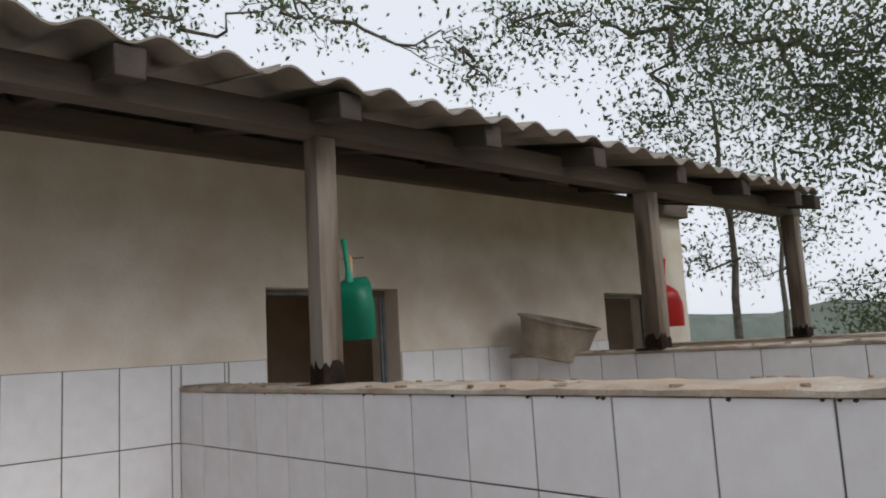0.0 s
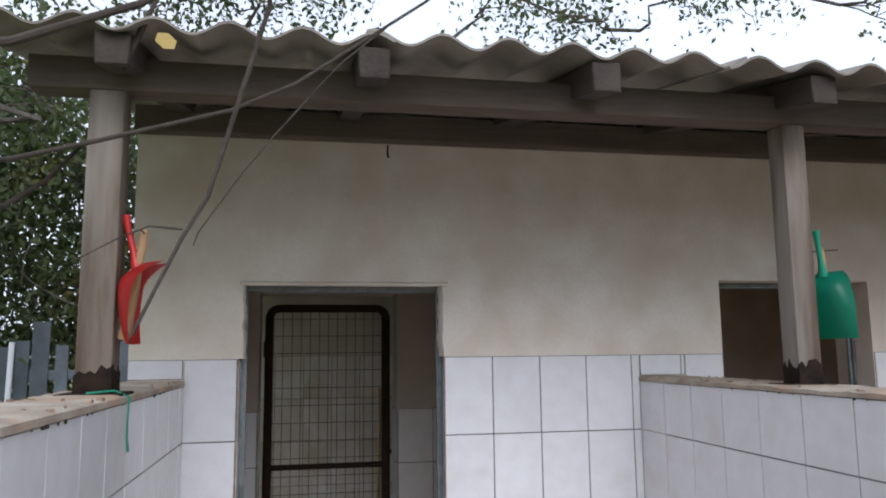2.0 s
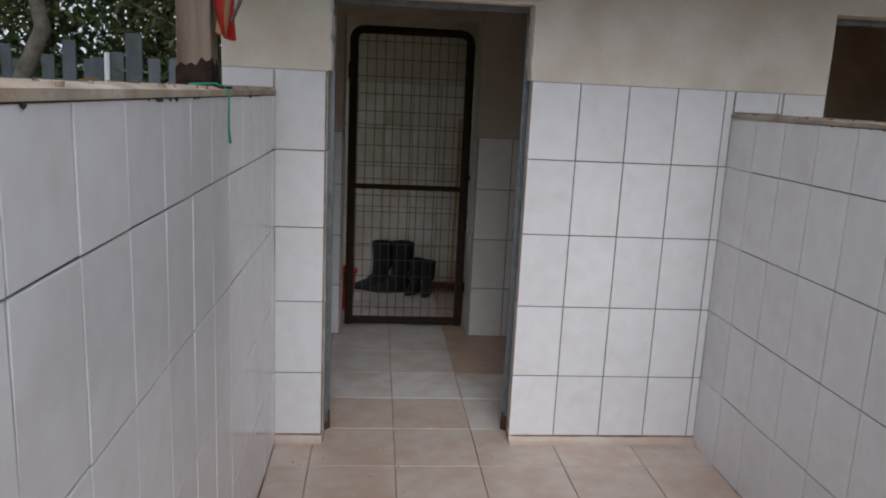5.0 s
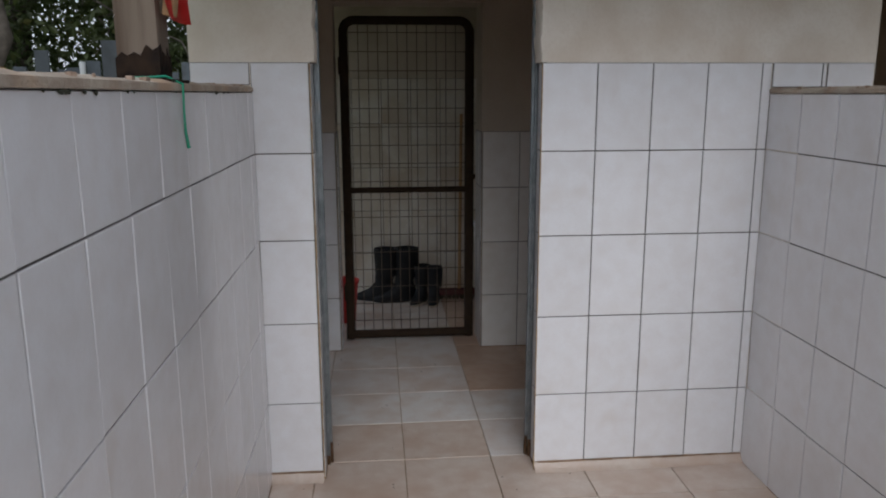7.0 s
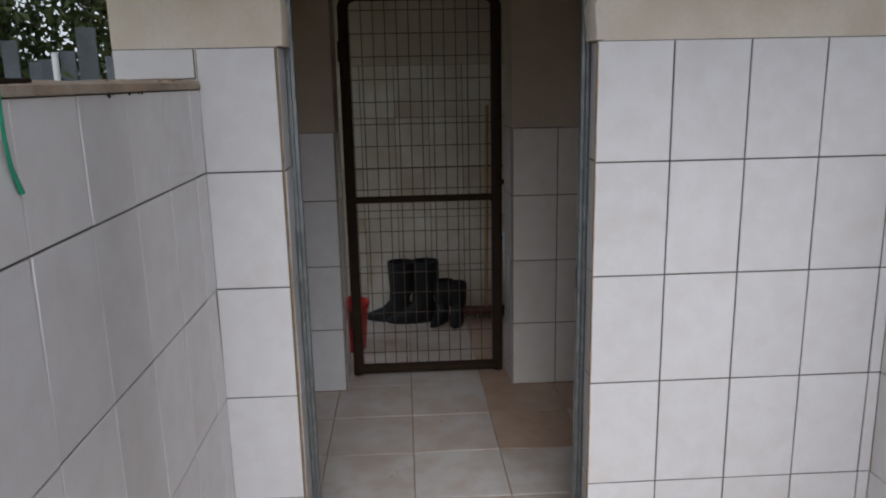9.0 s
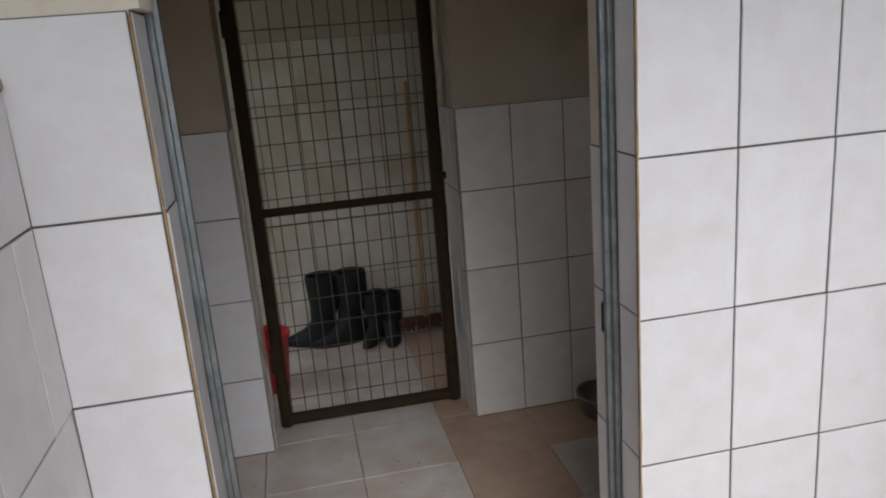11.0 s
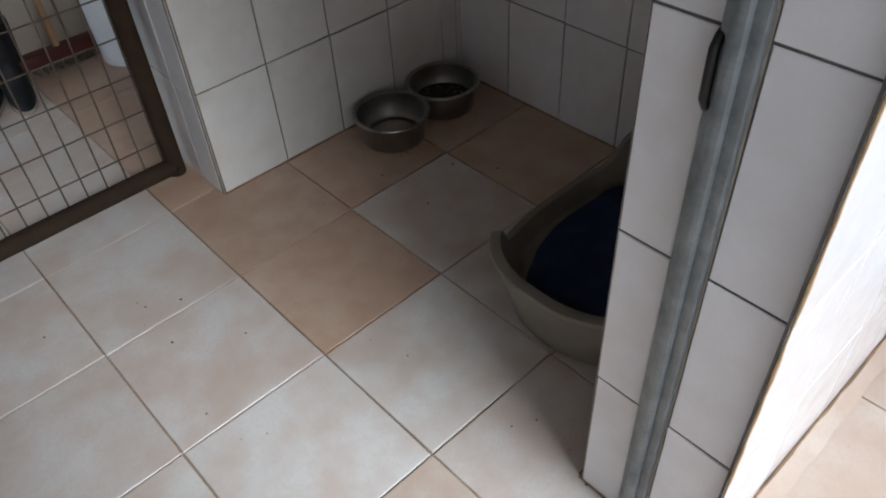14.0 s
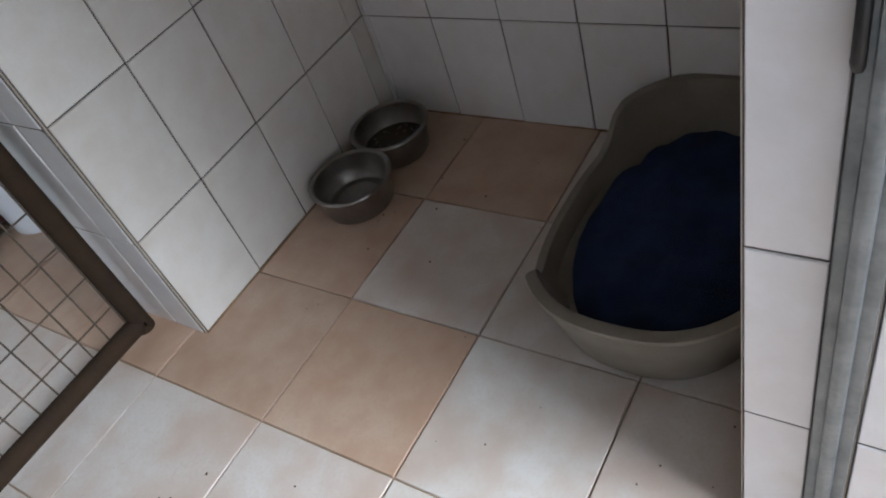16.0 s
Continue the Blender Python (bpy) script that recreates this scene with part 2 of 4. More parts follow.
LEAF_NEAR = material("leaf_dark_green", (0.095, 0.12, 0.04), 0.5, dark=(0.035, 0.055, 0.02), scale=1.5, amount=0.8, grain=9, bump=0, stain=(0.17, 0.13, 0.03), stain_scale=2.2, stain_low=0.6, stain_high=0.72, glow_through=0.4)

TAR = material("black_tar", (0.012, 0.009, 0.008), 0.9, spec=0.15, dark=(0.04, 0.024, 0.014), scale=25, amount=0.7, bump=0.4)
FENCE = material("grey_fence_boards", (0.115, 0.135, 0.155), 0.8, dark=(0.06, 0.065, 0.07), scale=5, amount=0.8, bump=0.3, vary=0.35)
DRYLEAF = material("dry_leaf", (0.42, 0.30, 0.09), 0.7, bump=0)
DIRT = material("dry_dirt", (0.1, 0.07, 0.045), 0.95, bump=0)

# ---- plan, in metres ----
LEFT, RIGHT = -0.594, 1.198          # faces of the run's two side walls
THICK = 0.2
SECOND = 3.07                      # near face of the next dividing wall
END_LEFT, END_RIGHT = -0.79, 4.97  # ends of the building's front wall
WALL = 0.240                       # front wall's thickness
BACK = 1.43                        # room's back wall
ROOM_RIGHT, ROOM_LEFT = 1.24, -0.59
DOOR = (-0.402, 0.397, 1.785)
DOOR_B = (1.578, 2.30, 1.81)
DOOR_C = (3.98, 4.6, 1.80)
CORRIDOR = 2.62                    # face of the corridor's far wall
RUN_END = -4.2                     # open end of the runs, behind the walker
TW, TH, FT = 0.2, 0.3, 0.336

# ---- ground and floors ----
bm = bmesh.new()
bmesh.ops.create_grid(bm, x_segments=60, y_segments=60, size=400)
for v in bm.verts:
    far = max(0.0, math.hypot(v.co.x, v.co.y) - 30)
    v.co.z = -0.06 + 0.0008 * far * (1 + noise.noise(v.co * 0.01))
structure("ground", bm, GRASS, "rough grass and bare earth round the kennels", "ground")
floor = structure("floor", boxes((END_LEFT, END_RIGHT, RUN_END, CORRIDOR + 0.2, -0.12, -0.006)), GROUT_FLOOR, "tiled floor of the kennel with dirty joints", "floor")

# ---- walls ----
def wall_with_doors(x0, x1, y0, y1, height, doors):
    rows, x = [], x0
    for a, b, top in doors:
        rows += [(x, a, y0, y1, 0, height), (a, b, y0, y1, top, height)]
        x = b
    return boxes(*rows, (x, x1, y0, y1, 0, height))


wall_front = structure("wall_front", wall_with_doors(END_LEFT, END_RIGHT, 0.004, WALL - 0.004, 2.47, [DOOR, DOOR_B, DOOR_C]), PLASTER,
                       "dirty cream plastered wall with white tiled dado", "wall")
GATE = (-0.4, 0.375, 1.86)
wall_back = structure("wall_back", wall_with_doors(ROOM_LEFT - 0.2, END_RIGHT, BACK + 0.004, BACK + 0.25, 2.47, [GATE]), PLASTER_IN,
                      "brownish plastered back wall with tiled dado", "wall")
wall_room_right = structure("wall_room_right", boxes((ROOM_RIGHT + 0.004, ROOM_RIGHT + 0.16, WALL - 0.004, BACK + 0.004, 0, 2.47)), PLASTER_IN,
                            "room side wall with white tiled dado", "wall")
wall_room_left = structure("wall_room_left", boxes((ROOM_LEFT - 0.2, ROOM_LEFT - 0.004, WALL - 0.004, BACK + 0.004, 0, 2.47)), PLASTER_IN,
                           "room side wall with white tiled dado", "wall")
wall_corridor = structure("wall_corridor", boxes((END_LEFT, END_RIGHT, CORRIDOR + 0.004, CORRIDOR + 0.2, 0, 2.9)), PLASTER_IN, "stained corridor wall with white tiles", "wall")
# the doorway here is unseen, added and sized to brighten the corridor with daylight
structure("wall_corridor_outer", boxes((END_LEFT, END_LEFT + 0.15, BACK + 0.25, 1.76, 0, 2.6), (END_LEFT, END_LEFT + 0.15, 1.76, CORRIDOR + 0.004, 2.05, 2.9), (END_LEFT, END_LEFT + 0.15, 2.52, CORRIDOR + 0.004, 0, 2.05)), PLASTER, "plain corridor end wall with an unseen doorway added to let light in", "wall")
structure("wall_corridor_end", boxes((END_RIGHT - 0.2, END_RIGHT - 0.002, BACK + 0.25, CORRIDOR + 0.004, 0, 2.47)), PLASTER, "plain corridor end wall", "wall")
structure("wall_end_right", boxes((END_RIGHT - 0.2, END_RIGHT - 0.002, WALL - 0.004, BACK + 0.004, 0, 2.47)), PLASTER, "plain end wall", "wall")
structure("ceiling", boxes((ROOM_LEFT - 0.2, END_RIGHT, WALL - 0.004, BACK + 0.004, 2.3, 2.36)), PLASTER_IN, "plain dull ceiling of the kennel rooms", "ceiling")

wall_left = structure("wall_run_left", boxes((LEFT - THICK, LEFT - 0.004, RUN_END, 0.004, 0, 1.405)), PLASTER, "low white tiled dividing wall", "wall")
wall_right = structure("wall_run_right", boxes((RIGHT + 0.004, RIGHT + THICK - 0.004, RUN_END, 0.004, 0, 1.395)), PLASTER, "low white tiled dividing wall", "wall")
wall_second = structure("wall_run_second", boxes((SECOND + 0.004, SECOND + THICK - 0.004, RUN_END, 0.004, 0, 1.43)), PLASTER, "low white tiled dividing wall", "wall")
wall_third = structure("wall_run_third", boxes((4.66, 4.86, RUN_END, 0.004, 0, 1.44)), PLASTER, "low white tiled dividing wall", "wall")


def cap(name, x0, x1, z0, z1, seed):
    """An uneven bed of mortar along the top of a low wall."""
    rng = random.Random(seed)
    bm = bmesh.new()
    steps = 90
    rings = []
    for i in range(steps + 1):
        y = RUN_END + (0.003 - RUN_END) * i / steps
        j = [rng.uniform(-1, 1) for _ in range(4)]
        rings.append([bm.verts.new(c) for c in ((x0 + 0.004 * j[0], y, z0), (x0 + 0.004 * j[1], y, z1 - 0.006 + 0.003 * j[0]), (x0 + 0.02, y, z1 + 0.003 * j[2]),
                                               ((x0 + x1) / 2, y, z1 + 0.004 * j[3]), (x1 - 0.02, y, z1 + 0.003 * j[1]), (x1, y, z1 - 0.006), (x1, y, z0))])
    for a, b in zip(rings, rings[1:]):
        for k in range(7):
            bm.faces.new((a[k], b[k], b[(k + 1) % 7], a[(k + 1) % 7]))
    bm.faces.new(rings[0])
    bm.faces.new(rings[-1][::-1])
    bmesh.ops.recalc_face_normals(bm, faces=bm.faces)
    return structure(name, bm, CONCRETE, "crumbling mortar capping along the low wall", "wall cap")


cap("trim_cap_left", LEFT - THICK - 0.005, LEFT + 0.006, 1.405, 1.425, 1)
cap("trim_cap_right", RIGHT - 0.006, RIGHT + THICK + 0.005, 1.395, 1.413, 2)
cap("trim_cap_second", SECOND - 0.006, SECOND + THICK + 0.005, 1.43, 1.448, 3)
cap("trim_cap_third", 4.655, 4.865, 1.44, 1.455, 4)

# ---- roof: corrugated sheets on rafters and beams ----
SLOPE = 0.21
EDGE_Y, EDGE_Z = -1.15, 2.298
ROOF_X0, ROOF_X1 = -1.0, 4.62


def roof_z(y):
    return EDGE_Z + SLOPE * (y - EDGE_Y)


def corrugated(x0, x1, y0, y1, lift, skew):
    pitch, high, thick = 0.175, 0.018, 0.007
    bm = bmesh.new()
    xs = np.arange(x0, x1 + 1e-6, pitch / 10)
    ys = [y0, y0 + 0.03, (y0 + y1) / 2, y1]
    grids = []
    for off in (0.0, -thick):
        grids.append([[bm.verts.new((x, y + skew * (x - x0) + 0.004 * noise.noise(Vector((x * 9, y, 0))),
                                    roof_z(y) + lift + off + high * math.cos(2 * math.pi * x / pitch) + 0.003 * noise.noise(Vector((x * 5, y * 3, 1))))) for x in xs] for y in ys])
    top, low = grids
    for g, flip in ((top, False), (low, True)):
        for a, b in zip(g, g[1:]):
            for k in range(len(xs) - 1):
                f = (a[k], a[k + 1], b[k + 1], b[k])
                bm.faces.new(f[::-1] if flip else f)
    for k in range(len(xs) - 1):
        bm.faces.new((low[0][k], low[0][k + 1], top[0][k + 1], top[0][k]))
        bm.faces.new((top[-1][k], top[-1][k + 1], low[-1][k + 1], low[-1][k]))
    for e in (0, -1):
        for a in range(len(ys) - 1):
            bm.faces.new((top[a][e], top[a + 1][e], low[a + 1][e], low[a][e]))
    return bm


roof = thing("roof", "weathered corrugated fibre cement lean-to roof with a ragged edge", "roof", kind="structure")
x = ROOF_X0
for i in range(6):
    part("roof_sheet", corrugated(x, min(x + 1.05, ROOF_X1), EDGE_Y + (0.0, 0.012, -0.01, 0.008, -0.006, 0.01)[i], 2.9, 0.008 * (i % 2), 0.006), SHEET, roof)
    x += 0.98

beam_front = thing("front_beam", "dark weathered timber beam carrying the roof edge", "beam", kind="structure")
part("beam", boxes((-0.86, 4.78, -0.955, -0.865, 2.195, 2.28), bevel=0.006), WOOD, beam_front)
beam_wall = thing("wall_beam", "dark weathered timber plate along the top of the wall", "beam", kind="structure")
part("beam", boxes((END_LEFT, END_RIGHT, -0.075, 0.0, 2.348, 2.445), bevel=0.006), WOOD, beam_wall)


def rafter(x, wide=0.05):
    bm = bmesh.new()
    y0, y1 = EDGE_Y + 0.025, -0.0
    low, high = -0.105, -0.022
    vs = [bm.verts.new((x + s * wide, y, roof_z(y) + o)) for s in (-1, 1) for y, o in ((y0, low), (y1, low), (y1, high), (y0, high))]
    for f in ((0, 1, 2, 3), (7, 6, 5, 4), (0, 4, 5, 1), (1, 5, 6, 2), (2, 6, 7, 3), (3, 7, 4, 0)):
        bm.faces.new([vs[k] for k in f])
    bmesh.ops.recalc_face_normals(bm, faces=bm.faces)
    bmesh.ops.bevel(bm, geom=list(bm.edges), offset=0.004, segments=1, affect="EDGES")
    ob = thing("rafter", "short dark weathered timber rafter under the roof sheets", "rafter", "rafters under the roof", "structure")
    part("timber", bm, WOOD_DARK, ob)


for x in (-0.62, 0.0, 0.62, 1.27, 1.88, 2.5, 3.12, 3.74, 4.36, 4.62):
    rafter(x, 0.04)


def roof_post(x, y, base, top, half=0.043):
    ob = thing("roof_post", "square weathered wooden post with tarred foot on the low wall", "post", "posts under the roof", at=pose(x, y, base))
    bm = bmesh.new()
    box(bm, -half, half, -half, half, 0.0, top - base, 0.007)
    shaft = part("shaft", bm, POST, ob)
    bm = bmesh.new()
    rng = random.Random(int(abs(x) * 100))
    r = half + 0.0015
    rim = [(-r + 2 * r * k / 7, -r) for k in range(7)] + [(r, -r + 2 * r * k / 7) for k in range(7)] + [(r - 2 * r * k / 7, r) for k in range(7)] + [(-r, r - 2 * r * k / 7) for k in range(7)]
    low = [bm.verts.new((u, v, 0.0)) for u, v in rim]
    high = [bm.verts.new((u, v, 0.045 + 0.035 * rng.random())) for u, v in rim]
    inner = [bm.verts.new((u * 0.93, v * 0.93, w.co.z)) for (u, v), w in zip(rim, high)]
    for k in range(len(rim)):
        j = (k + 1) % len(rim)
        bm.faces.new((low[k], low[j], high[j], high[k]))
        bm.faces.new((high[k], high[j], inner[j], inner[k]))
    part("tarred_foot", bm, TAR, shaft, "dark tar round the foot of the post")
    bm = bmesh.new()
    box(bm, -half * 1.9, half * 1.7, -half * 1.6, half * 1.8, -0.004, 0.006, 0.003)
    part("felt_pad", bm, TAR, ob, "black roofing felt under the post")
    return ob


roof_post(-0.668, -0.91, 1.422, 2.195)
roof_post(1.29, -0.91, 1.41, 2.195, 0.038)
roof_post(3.13, -0.91, 1.445, 2.195)
roof_post(4.71, -0.91, 1.452, 2.195)

# ---- door frames and gate ----
def door_frame(x0, x1, top, y0, label):
    """A galvanised steel frame of ribbed channel round an opening."""
    ob = thing("door_frame", label, "door frame", kind="structure")
    for side, x in ((1, x0), (-1, x1)):
        bm = bmesh.new()
        for reach, a, b, soft in ((0.012, 0.0, 0.016, 0.003), (0.022, 0.014, 0.032, 0.007), (0.01, 0.030, 0.044, 0.003)):
            lo, hi = sorted((x, x + side * reach))
            box(bm, lo, hi, y0 + a, y0 + b, 0.0, top, soft)
        jamb = part("jamb", bm, GALV, ob)
        rng = random.Random(int((x + 9) * 1000))
        bm = bmesh.new()
        for k in range(9):
            h = rng.uniform(0.015, 0.05) if k % 3 else rng.uniform(0.03, 0.085)
            lo, hi = sorted((x, x + side * (0.0235 if 2 < k < 6 else 0.0132)))
            box(bm, lo, hi, y0 - 0.001 + k * 0.005, y0 + 0.004 + k * 0.005, 0.0, h)
        part("rusted_foot", bm, RUSTED, jamb, "flaking brown rust at the foot of the jamb")
    part("head", boxes((x0, x1, y0 + 0.002, y0 + 0.042, top - 0.024, top), bevel=0.004), GALV, ob)
    return ob


door_frame(DOOR[0] + 0.003, DOOR[1] - 0.003, DOOR[2], 0.109, "dull galvanised steel door frame set in the doorway")
door_frame(DOOR_B[0] + 0.003, DOOR_B[1] - 0.003, DOOR_B[2], 0.109, "dull galvanised steel door frame set in the doorway")
door_frame(DOOR_C[0] + 0.003, DOOR_C[1] - 0.003, DOOR_C[2], 0.109, "dull galvanised steel door frame set in the doorway")


def wire_gate(x0, x1, y, z0, z1, mid):
    ob = thing("wire_gate", "closed brown steel gate with welded wire mesh", "gate")
    r = 0.024
    for name, pts in (("upright", [(x0 + r, y, z0), (x0 + r, y, z1 - 0.07)]), ("upright", [(x1 - r, y, z0), (x1 - r, y, z1 - 0.07)])):
        upright = part(name, tube(bmesh.new(), pts, r, 12), RUST, ob)
        x = pts[0][0]
        if x < 0:
            for z in (0.25, 1.5):
                part("hinge", boxes((x - 0.03, x - 0.012, y - 0.02, y + 0.02, z, z + 0.09), bevel=0.004), RUST, upright, "rusty steel hinge")
        else:
            part("latch", boxes((x - 0.01, x + 0.03, y - 0.034, y - 0.02, mid + 0.06, mid + 0.085), bevel=0.003), RUST, upright, "rusty sliding latch")
    arc = []
    for k in range(7):
        a = math.pi / 2 * k / 6
        arc.append((x0 + r + 0.06 - 0.06 * math.cos(a), y, z1 - r - 0.06 + 0.06 * math.sin(a)))
    arc = [(x0 + r, y, z1 - 0.09)] + arc + [(x0 + x1 - p[0], y, p[2]) for p in arc[::-1]] + [(x1 - r, y, z1 - 0.09)]
    part("top_rail", tube(bmesh.new(), arc, r, 12), RUST, ob)
    part("bottom_rail", tube(bmesh.new(), [(x0 + r, y, z0 + r), (x1 - r, y, z0 + r)], r, 12), RUST, ob)
    part("middle_rail", tube(bmesh.new(), [(x0 + r, y, mid), (x1 - r, y, mid)], 0.016, 12), RUST, ob)
    wires = x0 + 0.05
    while wires < x1 - 0.04:
        part("wire", tube(bmesh.new(), [(wires, y + 0.012, z0 + r), (wires, y + 0.012, z1 - r)], 0.0022, 6), WIRE, ob)
        wires += 0.0525
    level = z0 + 0.1
    while level < z1 - 0.05:
        part("wire", tube(bmesh.new(), [(x0 + r, y + 0.016, level), (x1 - r, y + 0.016, level)], 0.0022, 6), WIRE, ob)
        level += 0.1
    return ob


wire_gate(-0.378, 0.35, 1.585, 0.02, 1.805, 0.875)


# ---- trims: corner beads, ragged lintel edge, dirty sealant along the floor ----
BEAD = material("yellowed_sealant", (0.42, 0.30, 0.16), 0.7, dark=(0.22, 0.12, 0.05), scale=20, amount=0.9, bump=0.2)
SEALANT = material("brown_floor_sealant", (0.30, 0.19, 0.11), 0.85, dark=(0.12, 0.075, 0.045), scale=14, amount=0.9, bump=0.3)


def bead(name, points, r, mat, label, seed):
    """A thin uneven strand of sealant along a line."""
    rng = random.Random(seed)
    a, b = Vector(points[0]), Vector(points[1])
    n = max(6, int((b - a).length / 0.03))
    pts = [a.lerp(b, k / n) for k in range(n + 1)]
    return structure(name, tube(bmesh.new(), pts, [r * rng.uniform(0.55, 1.25) for _ in pts], 6), mat, label, "sealant")


for n, x in enumerate((DOOR[0] + 0.001, 0.3835)):
    bead("trim_corner", [(x, -0.001, 0.0), (x, -0.001, 1.495)], 0.0024, BEAD, "yellowed sealant along the tiled door corner", n)
def plaster_edge(x0, x1, seed):
    """A ragged plaster reveal above the tiles, at one side of the doorway."""
    rng = random.Random(seed)
    inner, outer = (x1, x0) if x0 < -0.39 else (x0, x1)
    bm = bmesh.new()
    rings = []
    for k in range(15):
        z = 1.502 + (DOOR[2] - 0.004 - 1.502) * k / 14
        j = inner + rng.uniform(-0.004, 0.004)
        soft = 0.004 if j > outer else -0.004
        rings.append([bm.verts.new(c) for c in ((outer, 0.005, z), (j - soft, 0.0035, z), (j, 0.009, z), (j, 0.105, z), (outer, 0.105, z))])
    for p, q in zip(rings, rings[1:]):
        for k in range(5):
            bm.faces.new((p[k], p[(k + 1) % 5], q[(k + 1) % 5], q[k]))
    bm.faces.new(rings[0])
    bm.faces.new(rings[-1])
    bmesh.ops.recalc_face_normals(bm, faces=bm.faces)
    structure("trim_reveal", bm, PLASTER, "ragged cream plaster edge beside the doorway", "plaster")


plaster_edge(DOOR[0] - 0.002, -0.384, 5)
plaster_edge(0.376, DOOR[1] + 0.002, 6)
bead("trim_lintel", [(DOOR[0], 0.002, DOOR[2]), (DOOR[1], 0.002, DOOR[2])], 0.009, PLASTER, "ragged plaster edge over the doorway", 3)
for n, (a, b) in enumerate((((LEFT, -0.004, 0.032), (DOOR[0], -0.004, 0.032)), ((DOOR[1], -0.004, 0.032), (RIGHT, -0.004, 0.032)), ((LEFT, RUN_END, 0.0), (LEFT, 0, 0.0)), ((RIGHT, RUN_END, 0.0), (RIGHT, 0, 0.0)),
                            ((GATE[1], BACK - 0.003, 0.0), (ROOM_RIGHT, BACK - 0.003, 0.0)), ((ROOM_RIGHT - 0.002, WALL, 0.0), (ROOM_RIGHT - 0.002, BACK, 0.0)), ((ROOM_LEFT, BACK - 0.003, 0.0), (GATE[0], BACK - 0.003, 0.0)),
                            ((DOOR[1] - 0.004, 0.0, 0.0), (DOOR[1] - 0.004, WALL, 0.0)), ((DOOR[0] + 0.004, 0.0, 0.0), (DOOR[0] + 0.004, WALL, 0.0)), ((DOOR[1], WALL, 0.0), (ROOM_RIGHT, WALL, 0.0)))):
    bead("trim_floor", [a, b], 0.004, SEALANT, "dirty brown sealant where wall meets floor", 10 + n)


def coved_foot(x0, x1):
    """A sloping mortar fillet where the front wall meets the floor."""
    rng = random.Random(int(x0 * 100) + 400)
    bm = bmesh.new()
    rings = []
    for k in range(25):
        x = x0 + (x1 - x0) * k / 24
        a, b = rng.uniform(-0.002, 0.002), rng.uniform(-0.003, 0.003)
        rings.append([bm.verts.new(c) for c in ((x, 0.006, -0.004), (x, -0.034 + b, 0.0005), (x, -0.014, 0.010 + a), (x, -0.003, 0.031 + a), (x, 0.006, 0.033))])
    for p, q in zip(rings, rings[1:]):
        for k in range(5):
            bm.faces.new((p[k], q[k], q[(k + 1) % 5], p[(k + 1) % 5]))
    bm.faces.new(rings[0])
    bm.faces.new(rings[-1])
    bmesh.ops.recalc_face_normals(bm, faces=bm.faces)
    structure("trim_foot", bm, FLOOR_WARM, "worn mortar fillet at the foot of the wall", "fillet")


coved_foot(LEFT + 0.003, DOOR[0])
coved_foot(0.385, RIGHT - 0.003)

# ---- loose things in the room ----
def dog_bed(at):
    """An oval moulded basket: a high back, a dip for the way in, a rounded rim."""
    ob = thing("dog_bed", "taupe plastic dog basket with a worn rim on the floor", "dog bed", at=at)
    a, b, n = 0.36, 0.245, 72

    def rim(th):
        c, s = math.cos(th), math.sin(th)
        high = 0.175 + 0.012 * max(0.0, c) ** 1.2 + 0.02 * max(0.0, -c)
        d = abs((th - math.radians(93) + math.pi) % (2 * math.pi) - math.pi)
        dip = 1 / (1 + math.exp((d - 0.62) * 26))
        return high * (1 - dip) + 0.092 * dip

    bm = bmesh.new()
    rings = []
    for scale, part_of, lift in ((0.0, 0.0, 0.0), (0.8, 0.0, 0.0), (0.86, 0.0, 0.012), (0.93, 0.5, 0.0), (0.99, 0.93, 0.0), (1.015, 0.965, 0.0), (1.01, 1.0, 0.0), (0.985, 1.012, 0.0),
                                 (0.945, 1.0, 0.0), (0.935, 0.95, 0.0), (0.88, 0.5, 0.0), (0.80, 0.0, 0.035), (0.0, 0.0, 0.03)):
        ring = []
        for k in range(n):
            th = 2 * math.pi * k / n
            c, s = math.cos(th), math.sin(th)
            e = 1 / (abs(c) ** 2.5 + abs(s) ** 2.5) ** (1 / 2.5)
            ring.append(bm.verts.new((a * scale * c * e, b * scale * s * e, rim(th) * part_of + lift)))
            if scale == 0.0:
                break
        rings.append(ring)
    for p, q in zip(rings, rings[1:]):
        for k in range(n):
            j = (k + 1) % n
            if len(p) == 1:
                bm.faces.new((p[0], q[j], q[k]))
            elif len(q) == 1:
                bm.faces.new((p[k], p[j], q[0]))
            else:
                bm.faces.new((p[k], p[j], q[j], q[k]))
    bmesh.ops.recalc_face_normals(bm, faces=bm.faces)
    part("basket", bm, BED, ob)
    return ob


